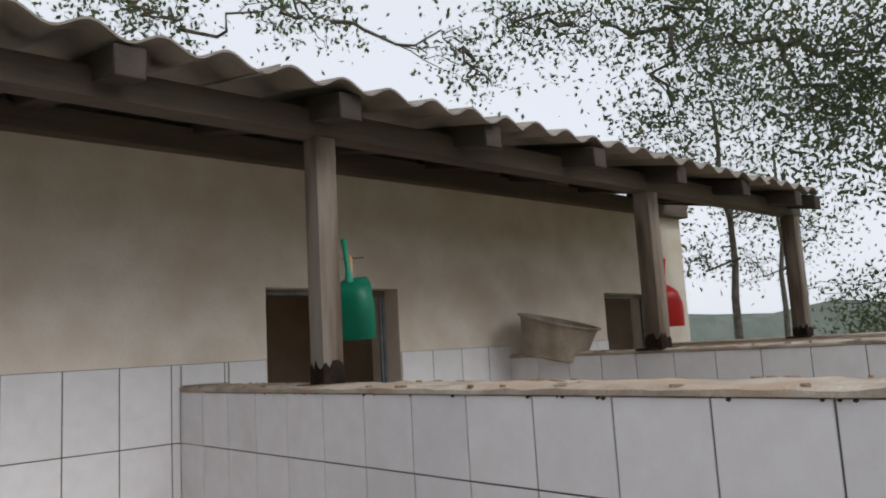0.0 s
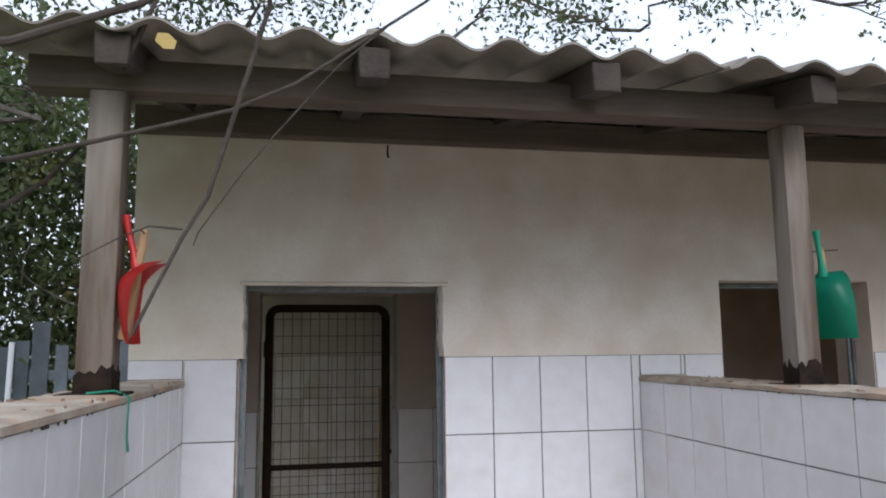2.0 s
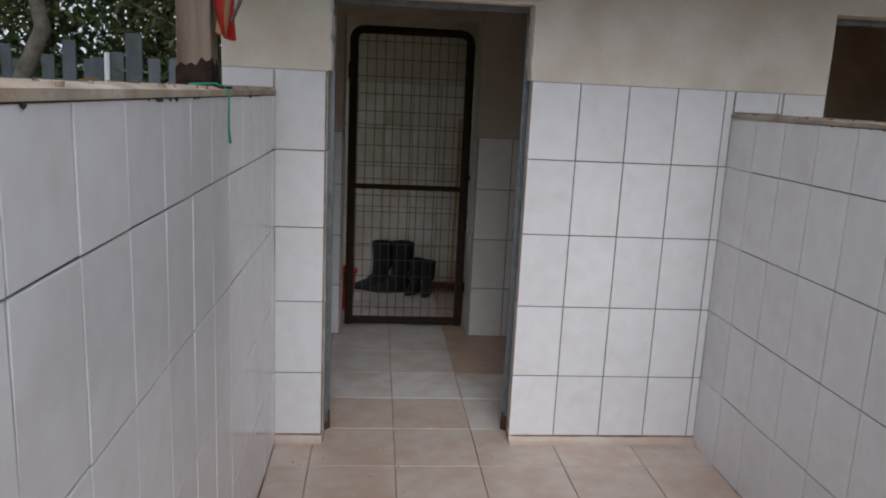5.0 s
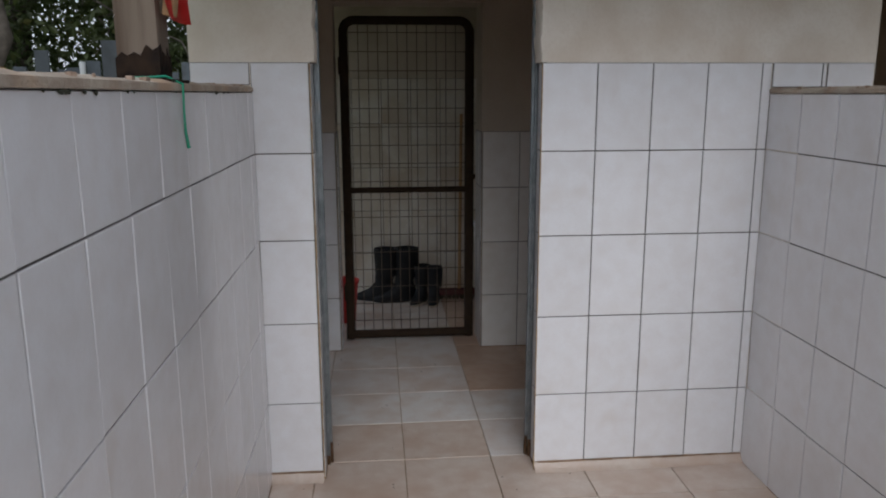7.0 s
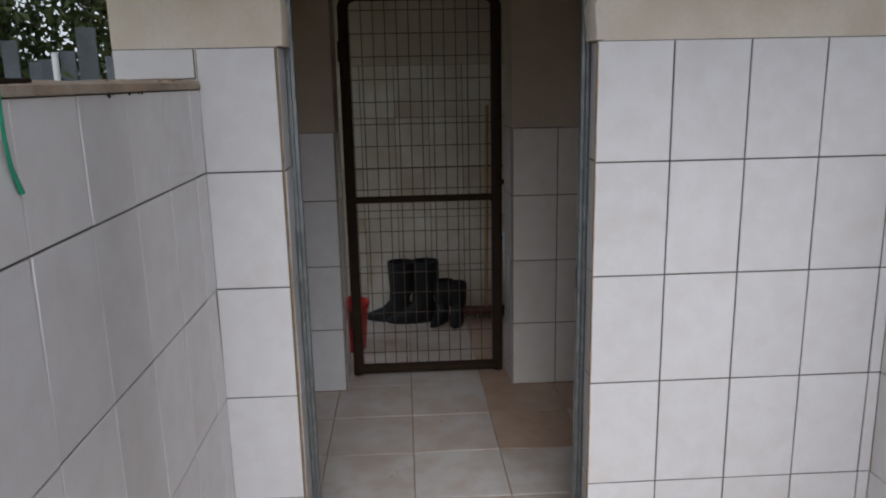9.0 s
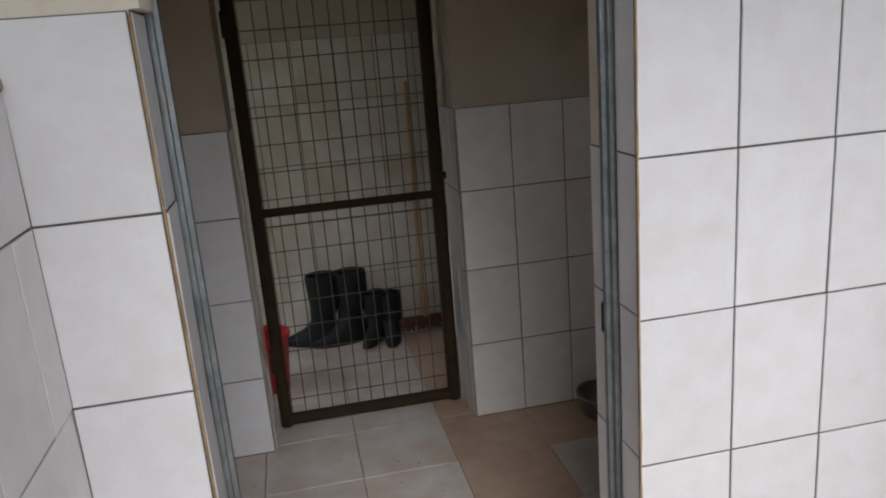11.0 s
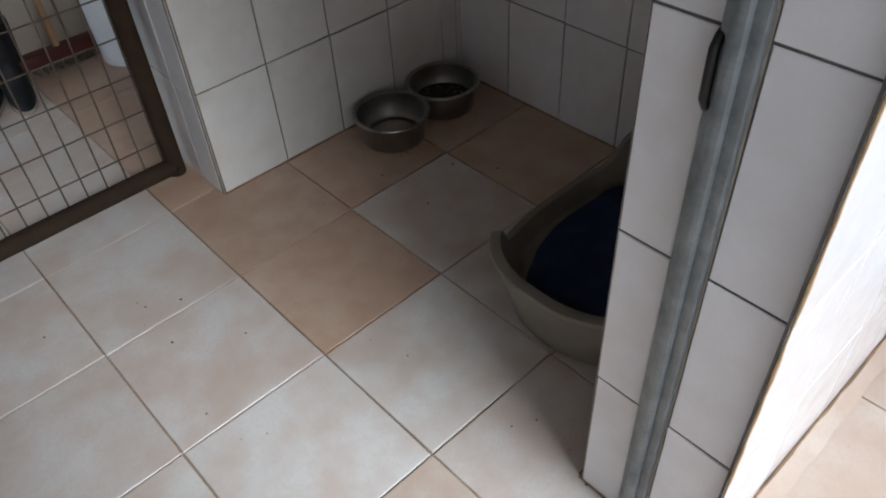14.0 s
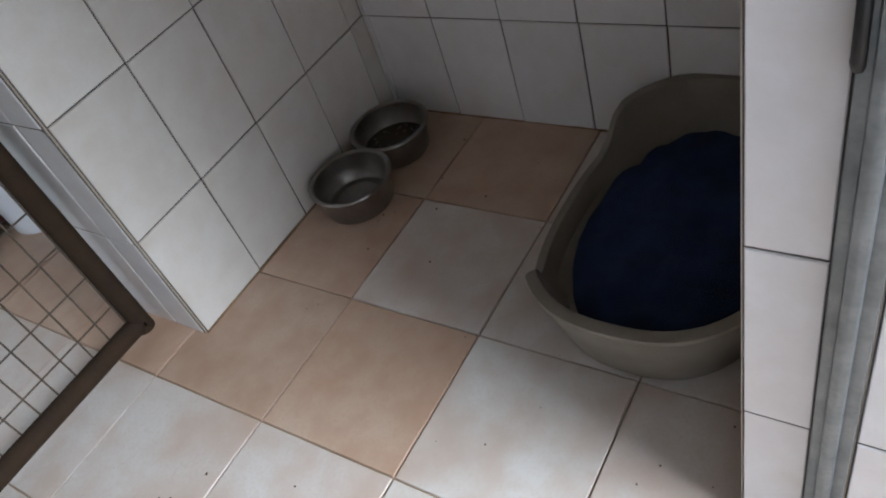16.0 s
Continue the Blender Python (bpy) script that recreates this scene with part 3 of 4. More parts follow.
BED_AT = pose(0.885, 0.48, 0.0, 0, 0, 0)
dog_bed(BED_AT)
bm = bmesh.new()
bmesh.ops.create_circle(bm, cap_ends=False, segments=64, radius=1.0)
edge = list(bm.verts)
rings = [edge]
for k in range(1, 15):
    rings.append([bm.verts.new((v.co.x * (1 - k / 15), v.co.y * (1 - k / 15), 0)) for v in edge])
centre = bm.verts.new((0, 0, 0))
for p, q in zip(rings, rings[1:]):
    for k in range(64):
        bm.faces.new((p[k], p[(k + 1) % 64], q[(k + 1) % 64], q[k]))
for k in range(64):
    bm.faces.new((rings[-1][k], rings[-1][(k + 1) % 64], centre))
for v in bm.verts:
    r = math.hypot(v.co.x, v.co.y)
    x, y = v.co.x * 0.30, v.co.y * 0.198
    fold = 0.022 * noise.noise(Vector((x * 9, y * 14, 3))) + 0.012 * noise.noise(Vector((x * 25, y * 22, 8)))
    v.co = (x, y, 0.068 + fold + 0.03 * max(0.0, x / 0.30) * r - 0.02 * r ** 4)
bmesh.ops.recalc_face_normals(bm, faces=bm.faces)
blanket = part("blanket", bm, BLUE)
blanket.matrix_world = BED_AT
tagged(blanket, "crumpled navy blue blanket lying in the dog basket", "blanket")


DREGS = material("brown_dregs", (0.05, 0.04, 0.03), 0.25, scale=30, amount=0.6, bump=0.05)


def dog_bowl(x, y, turn, label, dregs=False):
    """A pressed steel bowl with steep sides, a rolled rim and a raised ring in its floor."""
    ob = thing("dog_bowl", label, "bowl", "bowls on the floor", at=pose(x, y, 0.0, 0, 0, turn))
    bm = bmesh.new()
    lathe(bm, [(0.0, 0.006), (0.078, 0.004), (0.084, 0.0), (0.089, 0.001), (0.092, 0.007), (0.098, 0.062), (0.100, 0.074), (0.107, 0.076), (0.110, 0.080), (0.108, 0.084),
               (0.102, 0.085), (0.097, 0.081), (0.095, 0.062), (0.087, 0.016), (0.080, 0.010), (0.064, 0.010), (0.061, 0.0125), (0.057, 0.0125), (0.054, 0.010), (0.0, 0.0095)], 48)
    bmesh.ops.recalc_face_normals(bm, faces=bm.faces)
    part("bowl", bm, STEEL, ob)
    if dregs:
        bm = bmesh.new()
        lathe(bm, [(0.0, 0.022), (0.05, 0.022), (0.0875, 0.0222)], 40)
        part("dregs", bm, DREGS, ob, "thin brown dregs in the bowl")
    return ob


dog_bowl(0.862, 1.305, 10, "empty dull stainless steel dog bowl on the tiled floor")
dog_bowl(1.07, 1.318, 50, "dull stainless steel dog bowl with brown dregs in the corner", True)

HX, HY = DOOR[1] + 0.004, 0.151
bm = tube(bmesh.new(), [(HX, HY + 0.004, 0.895), (HX - 0.016, HY, 0.895), (HX - 0.022, HY, 0.886), (HX - 0.022, HY, 0.83), (HX - 0.016, HY, 0.82), (HX, HY + 0.004, 0.82)], 0.0055, 10)
handle = part("door_pull", bm, BLACK)
tagged(handle, "black bent iron pull fixed to the steel frame", "door handle")


# ---- things in the corridor ----
def loft(bm, rings):
    made = [[bm.verts.new(p) for p in ring] for ring in rings]
    n = len(made[0])
    for p, q in zip(made, made[1:]):
        for k in range(n):
            bm.faces.new((p[k], p[(k + 1) % n], q[(k + 1) % n], q[k]))
    return made


def boot(at, tall, size, label, group, shine=None):
    """A rubber boot: shaft and foot lofted along a bent axis, with a sole; the toe points along -x."""
    ob = thing("rubber_boot", label, "boot", group, at=at)
    n = 24

    def ring(cx, z, rx, ry, tilt):
        out = []
        for k in range(n):
            t = 2 * math.pi * k / n
            dx = rx * math.cos(t)
            out.append((cx + dx * math.cos(tilt), ry * math.sin(t), z + dx * math.sin(tilt)))
        return out

    s = size
    bm = bmesh.new()
    levels = [(0.01, tall, 0.069, 0.062, 0.0), (0.01, tall - 0.012, 0.071, 0.064, 0), (0.012, tall * 0.75, 0.069, 0.061, 0), (0.012, tall * 0.5, 0.066, 0.056, 0), (0.008, 0.16, 0.062, 0.048, 0.0),
              (-0.002, 0.12, 0.058, 0.04, 0.25), (-0.025, 0.09, 0.078, 0.041, 0.35), (-0.045, 0.065, 0.105, 0.043, 0.22), (-0.055, 0.04, 0.122, 0.045, 0.08), (-0.058, 0.02, 0.126, 0.045, 0.0), (-0.058, 0.012, 0.125, 0.044, 0)]
    rings = [ring(cx * s, z if z > 0.2 else z * s, rx * s, ry * s, t) for cx, z, rx, ry, t in levels]
    inner = [ring(0.01 * s, tall, 0.064 * s, 0.057 * s, 0), ring(0.012 * s, tall * 0.6, 0.05 * s, 0.045 * s, 0), ring(0.01 * s, tall * 0.4, 0.012 * s, 0.012 * s, 0)]
    made = loft(bm, inner[::-1] + rings)
    bm.faces.new(made[0])
    bm.faces.new(made[-1])
    bmesh.ops.recalc_face_normals(bm, faces=bm.faces)
    part("upper", bm, RUBBER, ob)
    bm = bmesh.new()
    made = loft(bm, [ring(-0.058 * s, 0.0, 0.126 * s, 0.045 * s, 0), ring(-0.058 * s, 0.004, 0.13 * s, 0.048 * s, 0), ring(-0.058 * s, 0.016 * s, 0.13 * s, 0.048 * s, 0), ring(-0.058 * s, 0.018 * s, 0.124 * s, 0.044 * s, 0)])
    bm.faces.new(made[0])
    bm.faces.new(made[-1])
    bmesh.ops.recalc_face_normals(bm, faces=bm.faces)
    part("sole", bm, shine or RUBBER, ob)
    return ob


boot(pose(-0.15, 2.47, 0.0, 0, 0, -14), 0.365, 1.18, "tall black rubber boot standing by the corridor wall", "tall boots")
boot(pose(-0.012, 2.45, 0.0, 0, 0, 6), 0.37, 1.18, "tall black rubber boot standing by the corridor wall", "tall boots")
boot(pose(0.105, 2.40, 0.0, 0, 0, 62), 0.255, 0.9, "short glossy dark boot with a pale toe cap", "short boots", CREAM)
boot(pose(0.185, 2.385, 0.0, 0, 0, 80), 0.245, 0.9, "short glossy dark boot with a pale toe cap", "short boots", CREAM)


def broom(foot, top):
    """A broom with its head on the floor and its stick against the wall."""
    ob = thing("broom", "broom with yellow-brown stick and dark red head by the wall", "broom")
    part("stick", tube(bmesh.new(), [foot, Vector(foot).lerp(Vector(top), 0.5), top], [0.012, 0.0115, 0.011], 10), RAWWOOD, ob)
    x, y, z = foot
    head = part("head", boxes((x - 0.17, x + 0.17, y - 0.025, y + 0.025, z - 0.03, z + 0.012), bevel=0.008), RED_DARK, ob, "dark red broom head")
    bm = bmesh.new()
    rng = random.Random(77)
    for k in range(26):
        for j in range(3):
            px, py = x - 0.16 + 0.32 * k / 25, y + (j - 1) * 0.015
            tube(bm, [(px, py, z - 0.025), (px + rng.uniform(-0.012, 0.012), py + (j - 1) * 0.008, 0.001)], [0.005, 0.0035], 5)
    part("bristles", bm, BRISTLE, head)
    return ob


broom((0.365, 2.46, 0.06), (0.392, 2.595, 1.262))


def bucket(at, low, high, tall, mat, label):
    ob = thing("bucket", label, "bucket", at=at)
    bm = bmesh.new()
    lathe(bm, [(0.0, 0.004), (low, 0.0), (high, tall - 0.02), (high + 0.008, tall - 0.018), (high + 0.009, tall), (high - 0.001, tall), (high - 0.003, tall - 0.02), (low - 0.004, 0.01), (0.0, 0.01)], 32)
    bmesh.ops.recalc_face_normals(bm, faces=bm.faces)
    pail = part("pail", bm, mat, ob)
    pts = [((high + 0.005) * math.cos(math.pi * k / 10), 0.25 * high * math.sin(math.pi * k / 10) + 0.01, tall - 0.012 - 0.9 * high * math.sin(math.pi * k / 10)) for k in range(11)]
    part("bail", tube(bmesh.new(), pts, 0.0025, 6), WIRE, pail, "wire handle")
    return ob


bucket(pose(-0.425, 2.02, 0.0, 0, 0, 30), 0.085, 0.105, 0.26, RED, "red plastic bucket on the corridor floor")
bucket(pose(0.59, 2.36, 0.0, 0, 0, 0), 0.12, 0.135, 0.55, WHITE, "tall white plastic bin on the corridor floor")


# ---- things hung on the posts ----
def dustpan(at, mat, label):
    """A scoop with its handle up and its mouth down; the hollow faces +y."""
    ob = thing("dustpan", label, "dustpan", "dustpans hung on the posts", at=at)
    bm = bmesh.new()
    nu, nv = 16, 12
    grid = []
    for i in range(nv + 1):
        v = i / nv
        row = []
        half = 0.086 * (0.72 + 0.28 * min(1, v * 2.2)) * (1 if v > 0.12 else 0.55 + 0.45 * v / 0.12)
        for j in range(nu + 1):
            u = 2 * j / nu - 1
            wallside = 0.055 * (1 - 0.75 * v) * abs(u) ** 5
            top = 0.05 * max(0.0, 1 - v * 4) ** 2
            row.append(bm.verts.new((half * u, wallside + top - 0.012 * math.sin(math.pi * v), -0.2 * v)))
        grid.append(row)
    for a, b in zip(grid, grid[1:]):
        for k in range(nu):
            bm.faces.new((a[k], a[k + 1], b[k + 1], b[k]))
    bmesh.ops.solidify(bm, geom=list(bm.faces), thickness=0.004)
    bmesh.ops.recalc_face_normals(bm, faces=bm.faces)
    part("scoop", bm, mat, ob)
    bm = bmesh.new()
    tube(bm, [(0, 0.035, -0.012), (0, 0.03, 0.03), (0, 0.022, 0.09), (0, 0.018, 0.13)], [0.016, 0.0085, 0.008, 0.011], 10)
    part("grip", bm, mat, ob)
    return ob


def brush(at, label):
    ob = thing("hand_brush", label, "brush", "brushes hung on the posts", at=at)
    bm = bmesh.new()
    box(bm, -0.021, 0.021, -0.012, 0.012, -0.16, -0.01, 0.006)
    tube(bm, [(0, 0, -0.02), (0, 0, 0.03), (0, 0, 0.1), (0, 0, 0.125)], [0.015, 0.011, 0.012, 0.008], 10)
    held = part("handle", bm, RAWWOOD, ob)
    bm = bmesh.new()
    box(bm, -0.019, 0.019, 0.011, 0.065, -0.155, -0.015)
    bmesh.ops.subdivide_edges(bm, edges=list(bm.edges), cuts=3, use_grid_fill=True)
    for v in bm.verts:
        if v.co.y > 0.05:
            v.co.y += random.Random(int(v.co.z * 9000) + int(v.co.x * 7000)).uniform(-0.008, 0.006)
            v.co.x *= 1.25
    part("bristles", bm, BRISTLE, ob)
    part("nail", tube(bmesh.new(), [(-0.05, 0, 0.115), (0.03, 0, 0.118)], 0.0022, 6), WIRE, held, "rusty nail")
    return ob


dustpan(pose(-0.622, -0.905, 1.745, 7, 0, -88), RED, "red plastic dustpan hanging from a nail in the post")
brush(pose(-0.588, -0.905, 1.715, 8, 0, 92), "wooden hand brush with dark bristles beside the red dustpan")
dustpan(pose(1.375, -0.90, 1.745, 7, 0, -58), GREEN, "green plastic dustpan hanging from a nail in the post")
brush(pose(1.45, -0.815, 1.71, 6, 0, 118), "wooden hand brush with dark bristles behind the green dustpan")
dustpan(pose(3.225, -0.92, 1.745, 7, 0, -40), RED, "red plastic dustpan hanging from a nail in the post")

# an old basin lying tilted over the end of the next low wall
OLD_PLASTIC = material("stained_old_plastic", (0.36, 0.31, 0.25), 0.6, dark=(0.2, 0.155, 0.11), scale=9, amount=0.9, bump=0.1)
tub = thing("basin", "stained old cream plastic basin lying tilted on the low wall", "basin", at=pose(3.10, -0.28, 1.425, 14, 5, 0))
bm = bmesh.new()
lathe(bm, [(0.0, 0.002), (0.15, 0.0), (0.165, 0.008), (0.2, 0.165), (0.208, 0.188), (0.222, 0.19), (0.224, 0.197), (0.206, 0.197), (0.196, 0.17), (0.158, 0.012), (0.0, 0.008)], 40)
bmesh.ops.recalc_face_normals(bm, faces=bm.faces)
part("bowl", bm, OLD_PLASTIC, tub)

# green string hanging over the low wall
bm = tube(bmesh.new(), [(LEFT - 0.08, -0.98, 1.43), (LEFT - 0.02, -0.955, 1.434), (LEFT + 0.012, -0.95, 1.418), (LEFT + 0.01, -0.948, 1.36), (LEFT + 0.008, -0.938, 1.32), (LEFT + 0.008, -0.92, 1.285)], [0.0025, 0.0025, 0.0025, 0.0025, 0.003, 0.004], 8)
tagged(part("string", bm, GREEN), "thin green string hanging over the low wall", "string")
nail = part("nail", tube(bmesh.new(), [(0.155, -0.035, 2.335), (0.155, -0.035, 2.3), (0.158, -0.04, 2.285)], 0.004, 6), RUST)
tagged(nail, "rusty bent nail under the wall beam", "nail")

# moss and broken bits under the edges of the caps
MOSS = material("dark_moss", (0.03, 0.032, 0.018), 0.95, grain=200, bump=0.6)
bm = bmesh.new()
rs = random.Random(17)
for k in range(44):
    first = k % 2 == 0
    y = rs.uniform(-3.0, -0.3)
    r = rs.uniform(0.002, 0.005)
    x, z = (RIGHT - 0.005, 1.392) if first else (LEFT + 0.005, 1.402)
    made = bmesh.ops.create_icosphere(bm, subdivisions=1, radius=r)["verts"]
    for v in made:
        v.co = Vector((v.co.x * 0.6, v.co.y * rs.uniform(1.0, 1.8), v.co.z * rs.uniform(0.6, 1.3))) + Vector((x, y, z - r * 0.3))
tagged(part("moss", bm, MOSS), "dark moss and grit under the wall caps", "moss", kind="stuff")

# loose flakes of mortar along the caps
FLAKE = material("pinkish_mortar_flake", (0.50, 0.37, 0.28), 0.95, dark=(0.16, 0.10, 0.065), scale=30, amount=1.0, grain=150, bump=0.5)
bm = bmesh.new()
rs = random.Random(23)
for k in range(150):
    x0, x1, z = ((RIGHT, RIGHT + THICK, 1.4135), (LEFT - THICK, LEFT, 1.4255), (SECOND, SECOND + THICK, 1.4485))[k % 3]
    cx, cy, r = rs.choice((rs.uniform(x0, x1), x0 + 0.006, x1 - 0.006)), rs.uniform(-3.2, -0.15), rs.uniform(0.004, 0.017)
    n = rs.randint(5, 7)
    ring = [(cx + r * rs.uniform(0.5, 1.0) * math.cos(2 * math.pi * q / n) * 0.6, cy + r * rs.uniform(0.5, 1.3) * math.sin(2 * math.pi * q / n)) for q in range(n)]
    ring = [(min(max(u, x0 - 0.008), x1 + 0.008), v) for u, v in ring]
    low, high = [bm.verts.new((u, v, z - 0.004)) for u, v in ring], [bm.verts.new((u, v, z + rs.uniform(0.0012, 0.0032))) for u, v in ring]
    for q in range(n):
        bm.faces.new((low[q], low[(q + 1) % n], high[(q + 1) % n], high[q]))
    bm.faces.new(high)
    bm.faces.new(low[::-1])
tagged(part("mortar_flakes", bm, FLAKE, soft_edges=False), "loose pinkish flakes of mortar along the low walls", "mortar", kind="stuff")

# dry leaves and crumbs
rng = random.Random(11)


def dry_leaf(x, y, z, size, turn):
    bm = bmesh.new()
    pts = [(0, -1, 0.05), (0.35, -0.3, 0.12), (0.3, 0.5, 0.1), (0, 1, 0.0), (-0.3, 0.5, 0.12), (-0.35, -0.3, 0.1)]
    vs = [bm.verts.new(Vector(p) * size) for p in pts]
    mid = bm.verts.new((0, 0, 0.02 * size))
    for k in range(6):
        bm.faces.new((vs[k], vs[(k + 1) % 6], mid))
    bmesh.ops.solidify(bm, geom=list(bm.faces), thickness=0.0006)
    ob = part("dry_leaf", bm, DRYLEAF)
    ob.matrix_world = pose(x, y, z, rng.uniform(-8, 8), rng.uniform(-8, 8), turn)
    tagged(ob, "small curled dry yellow leaf", "leaf", "dry leaves on the low wall")


for x, y, size in ((-0.68, -1.62, 0.028), (-0.66, -1.57, 0.02), (-0.71, -1.9, 0.024), (-0.73, -1.2, 0.02), (1.31, -1.5, 0.02), (1.27, -1.85, 0.024)):
    dry_leaf(x, y, 1.429 if x < 0 else 1.417, size, rng.uniform(0, 360))
bm = bmesh.new()
for k in range(110):
    x, y, r = rng.uniform(-0.5, 1.15), rng.uniform(-0.6, 1.38), rng.uniform(0.0006, 0.0021)
    box(bm, x - r, x + r * rng.uniform(0.6, 2), y - r, y + r, 0.0, r, 0.0)
crumbs = part("crumbs", bm, DIRT, soft_edges=False)
tagged(crumbs, "dark crumbs and grit scattered over the floor tiles", "grit", kind="stuff")


# ---- tiles ----
TILE_MESH = {}


def tile_mesh(w, h, thick, edge, mat, name):
    key = (round(w, 4), round(h, 4), mat.name)
    if key not in TILE_MESH:
        bm = bmesh.new()
        a = [bm.verts.new((sx * w / 2, sy * h / 2, 0)) for sx, sy in ((-1, -1), (1, -1), (1, 1), (-1, 1))]
        b = [bm.verts.new((sx * w / 2, sy * h / 2, thick - edge)) for sx, sy in ((-1, -1), (1, -1), (1, 1), (-1, 1))]
        c = [bm.verts.new((sx * (w / 2 - edge), sy * (h / 2 - edge), thick)) for sx, sy in ((-1, -1), (1, -1), (1, 1), (-1, 1))]
        for lo, hi in ((a, b), (b, c)):
            for k in range(4):
                bm.faces.new((lo[k], lo[(k + 1) % 4], hi[(k + 1) % 4], hi[k]))
        bm.faces.new(c)
        me = mesh_from(name, bm)
        me.materials.append(mat)
        TILE_MESH[key] = me
    return TILE_MESH[key]


def cuts(start, stop, first, step):
    """Stretches between joints at first + n * step, cut off at start and stop."""
    lines = [start] + [first + step * n for n in range(-80, 80) if start + 0.012 < first + step * n < stop - 0.012] + [stop]
    return list(zip(lines, lines[1:]))


def tiled(parent, origin, u, v, us, vs, mat, name="tile", joint=0.004, thick=0.006, skip=None, choose=None, rng=random.Random(5)):
    """Lays tiles on the plane through origin spanned by u and v; they stand proud along u x v."""
    u, v, o = Vector(u), Vector(v), Vector(origin)
    n = u.cross(v)
    for a0, a1 in us:
        for b0, b1 in vs:
            if skip and skip((a0 + a1) / 2, (b0 + b1) / 2):
                continue
            kind = choose((a0 + a1) / 2, (b0 + b1) / 2) if choose else mat
            ob = new(name, tile_mesh(a1 - a0 - joint, b1 - b0 - joint, thick, 0.0012, kind, name))
            ob.parent = parent
            place = o + u * (a0 + a1) / 2 + v * (b0 + b1) / 2 + n * rng.uniform(-0.0006, 0.0006)
            tip = pose(0, 0, 0, rng.gauss(0, 0.25), rng.gauss(0, 0.25), rng.gauss(0, 0.06))
            ob.matrix_local = Matrix.Translation(place) @ Matrix((u, v, n)).transposed().to_4x4() @ tip


def grouted(parent, origin, u, v, us, vs, mat=GROUT):
    """The thin bed of grout behind tiles."""
    u, v, o = Vector(u), Vector(v), Vector(origin)
    n = u.cross(v)
    bm = bmesh.new()
    box(bm, us[0][0], us[-1][1], vs[0][0], vs[-1][1], -0.001, 0.0022)
    bmesh.ops.transform(bm, matrix=Matrix.Translation(o) @ Matrix((u, v, n)).transposed().to_4x4(), verts=bm.verts)
    part("grout", bm, mat, parent, soft_edges=False)


def dado(parent, origin, u, us, vs, glaze=TILE, **more):
    grouted(parent, origin, u, (0, 0, 1), us, vs)
    tiled(parent, origin, u, (0, 0, 1), us, vs, glaze, **more)


rows5, rows4 = cuts(0, 1.5, 0, TH), cuts(0, 1.2, 0, TH)
rows_foot = [(0.032, 0.3)] + rows5[1:]
# front wall, facing the runs
F = (0, 0.004, 0)
dado(wall_front, F, (1, 0, 0), cuts(LEFT, DOOR[0] - 0.002, LEFT, TW), rows_foot)
dado(wall_front, F, (1, 0, 0), cuts(END_LEFT, LEFT - 0.004, LEFT, TW), cuts(1.428, 1.5, 0, TH))
dado(wall_front, F, (1, 0, 0), cuts(0.382, RIGHT - 0.001, 0.380, 0.1955), rows_foot)
dado(wall_front, F, (1, 0, 0), cuts(RIGHT + 0.003, RIGHT + THICK, 1.382, TW), cuts(1.416, 1.5, 0, TH))
dado(wall_front, F, (1, 0, 0), cuts(RIGHT + THICK + 0.003, DOOR_B[0] - 0.004, DOOR_B[0] - 0.004, TW), rows5)
dado(wall_front, F, (1, 0, 0), cuts(DOOR_B[1] + 0.004, SECOND, DOOR_B[1] + 0.004, TW), rows5)
dado(wall_front, F, (1, 0, 0), cuts(SECOND + THICK + 0.003, DOOR_C[0], SECOND + THICK, TW), rows5)
dado(wall_front, F, (1, 0, 0), cuts(DOOR_C[1], 4.655, DOOR_C[1], TW), rows5)
# reveals of the doorway
for x, u in ((DOOR[0], (0, 1, 0)), (DOOR[1], (0, -1, 0))):
    s = u[1]
    for y0, y1, rows in ((0.004, 0.107, rows5), (0.154, WALL - 0.006, rows4)):
        dado(wall_front, (x, 0, 0), u, [tuple(sorted((s * y0, s * y1)))], rows, thick=0.015 if s < 0 and y0 < 0.1 else 0.004)
# low walls
run_l = cuts(RUN_END, 0.0, -1.113, 0.2035)
dado(wall_left, (LEFT - 0.004, 0, 0), (0, 1, 0), run_l, cuts(0, 1.404, 0, TH))
back = [(-b, -a) for a, b in cuts(RUN_END, 0.0, -1.021, 0.2035)]
dado(wall_right, (RIGHT + 0.004, 0, 0), (0, -1, 0), back, cuts(0, 1.394, 0, TH))
dado(wall_second, (SECOND + 0.004, 0, 0), (0, -1, 0), back, cuts(0, 1.429, 0, TH))
# room
dado(wall_back, (0, BACK + 0.004, 0), (1, 0, 0), cuts(GATE[1] + 0.004, ROOM_RIGHT, 0.38, TW), rows4, TILE_ROOM)
dado(wall_back, (0, BACK + 0.004, 0), (1, 0, 0), cuts(ROOM_LEFT, GATE[0] - 0.004, GATE[0] - 0.004, TW), rows4)
dado(wall_back, (GATE[1], 0, 0), (0, -1, 0), [(-BACK - 0.24, -BACK - 0.1), (-BACK - 0.1, -BACK - 0.004)], rows4, thick=0.004)
dado(wall_back, (GATE[0], 0, 0), (0, 1, 0), [(BACK + 0.004, BACK + 0.1), (BACK + 0.1, BACK + 0.24)], rows4, thick=0.004)
dado(wall_room_right, (ROOM_RIGHT + 0.004, 0, 0), (0, -1, 0), [(-b, -a) for a, b in cuts(WALL, BACK, BACK - 0.02, TW)], rows4)
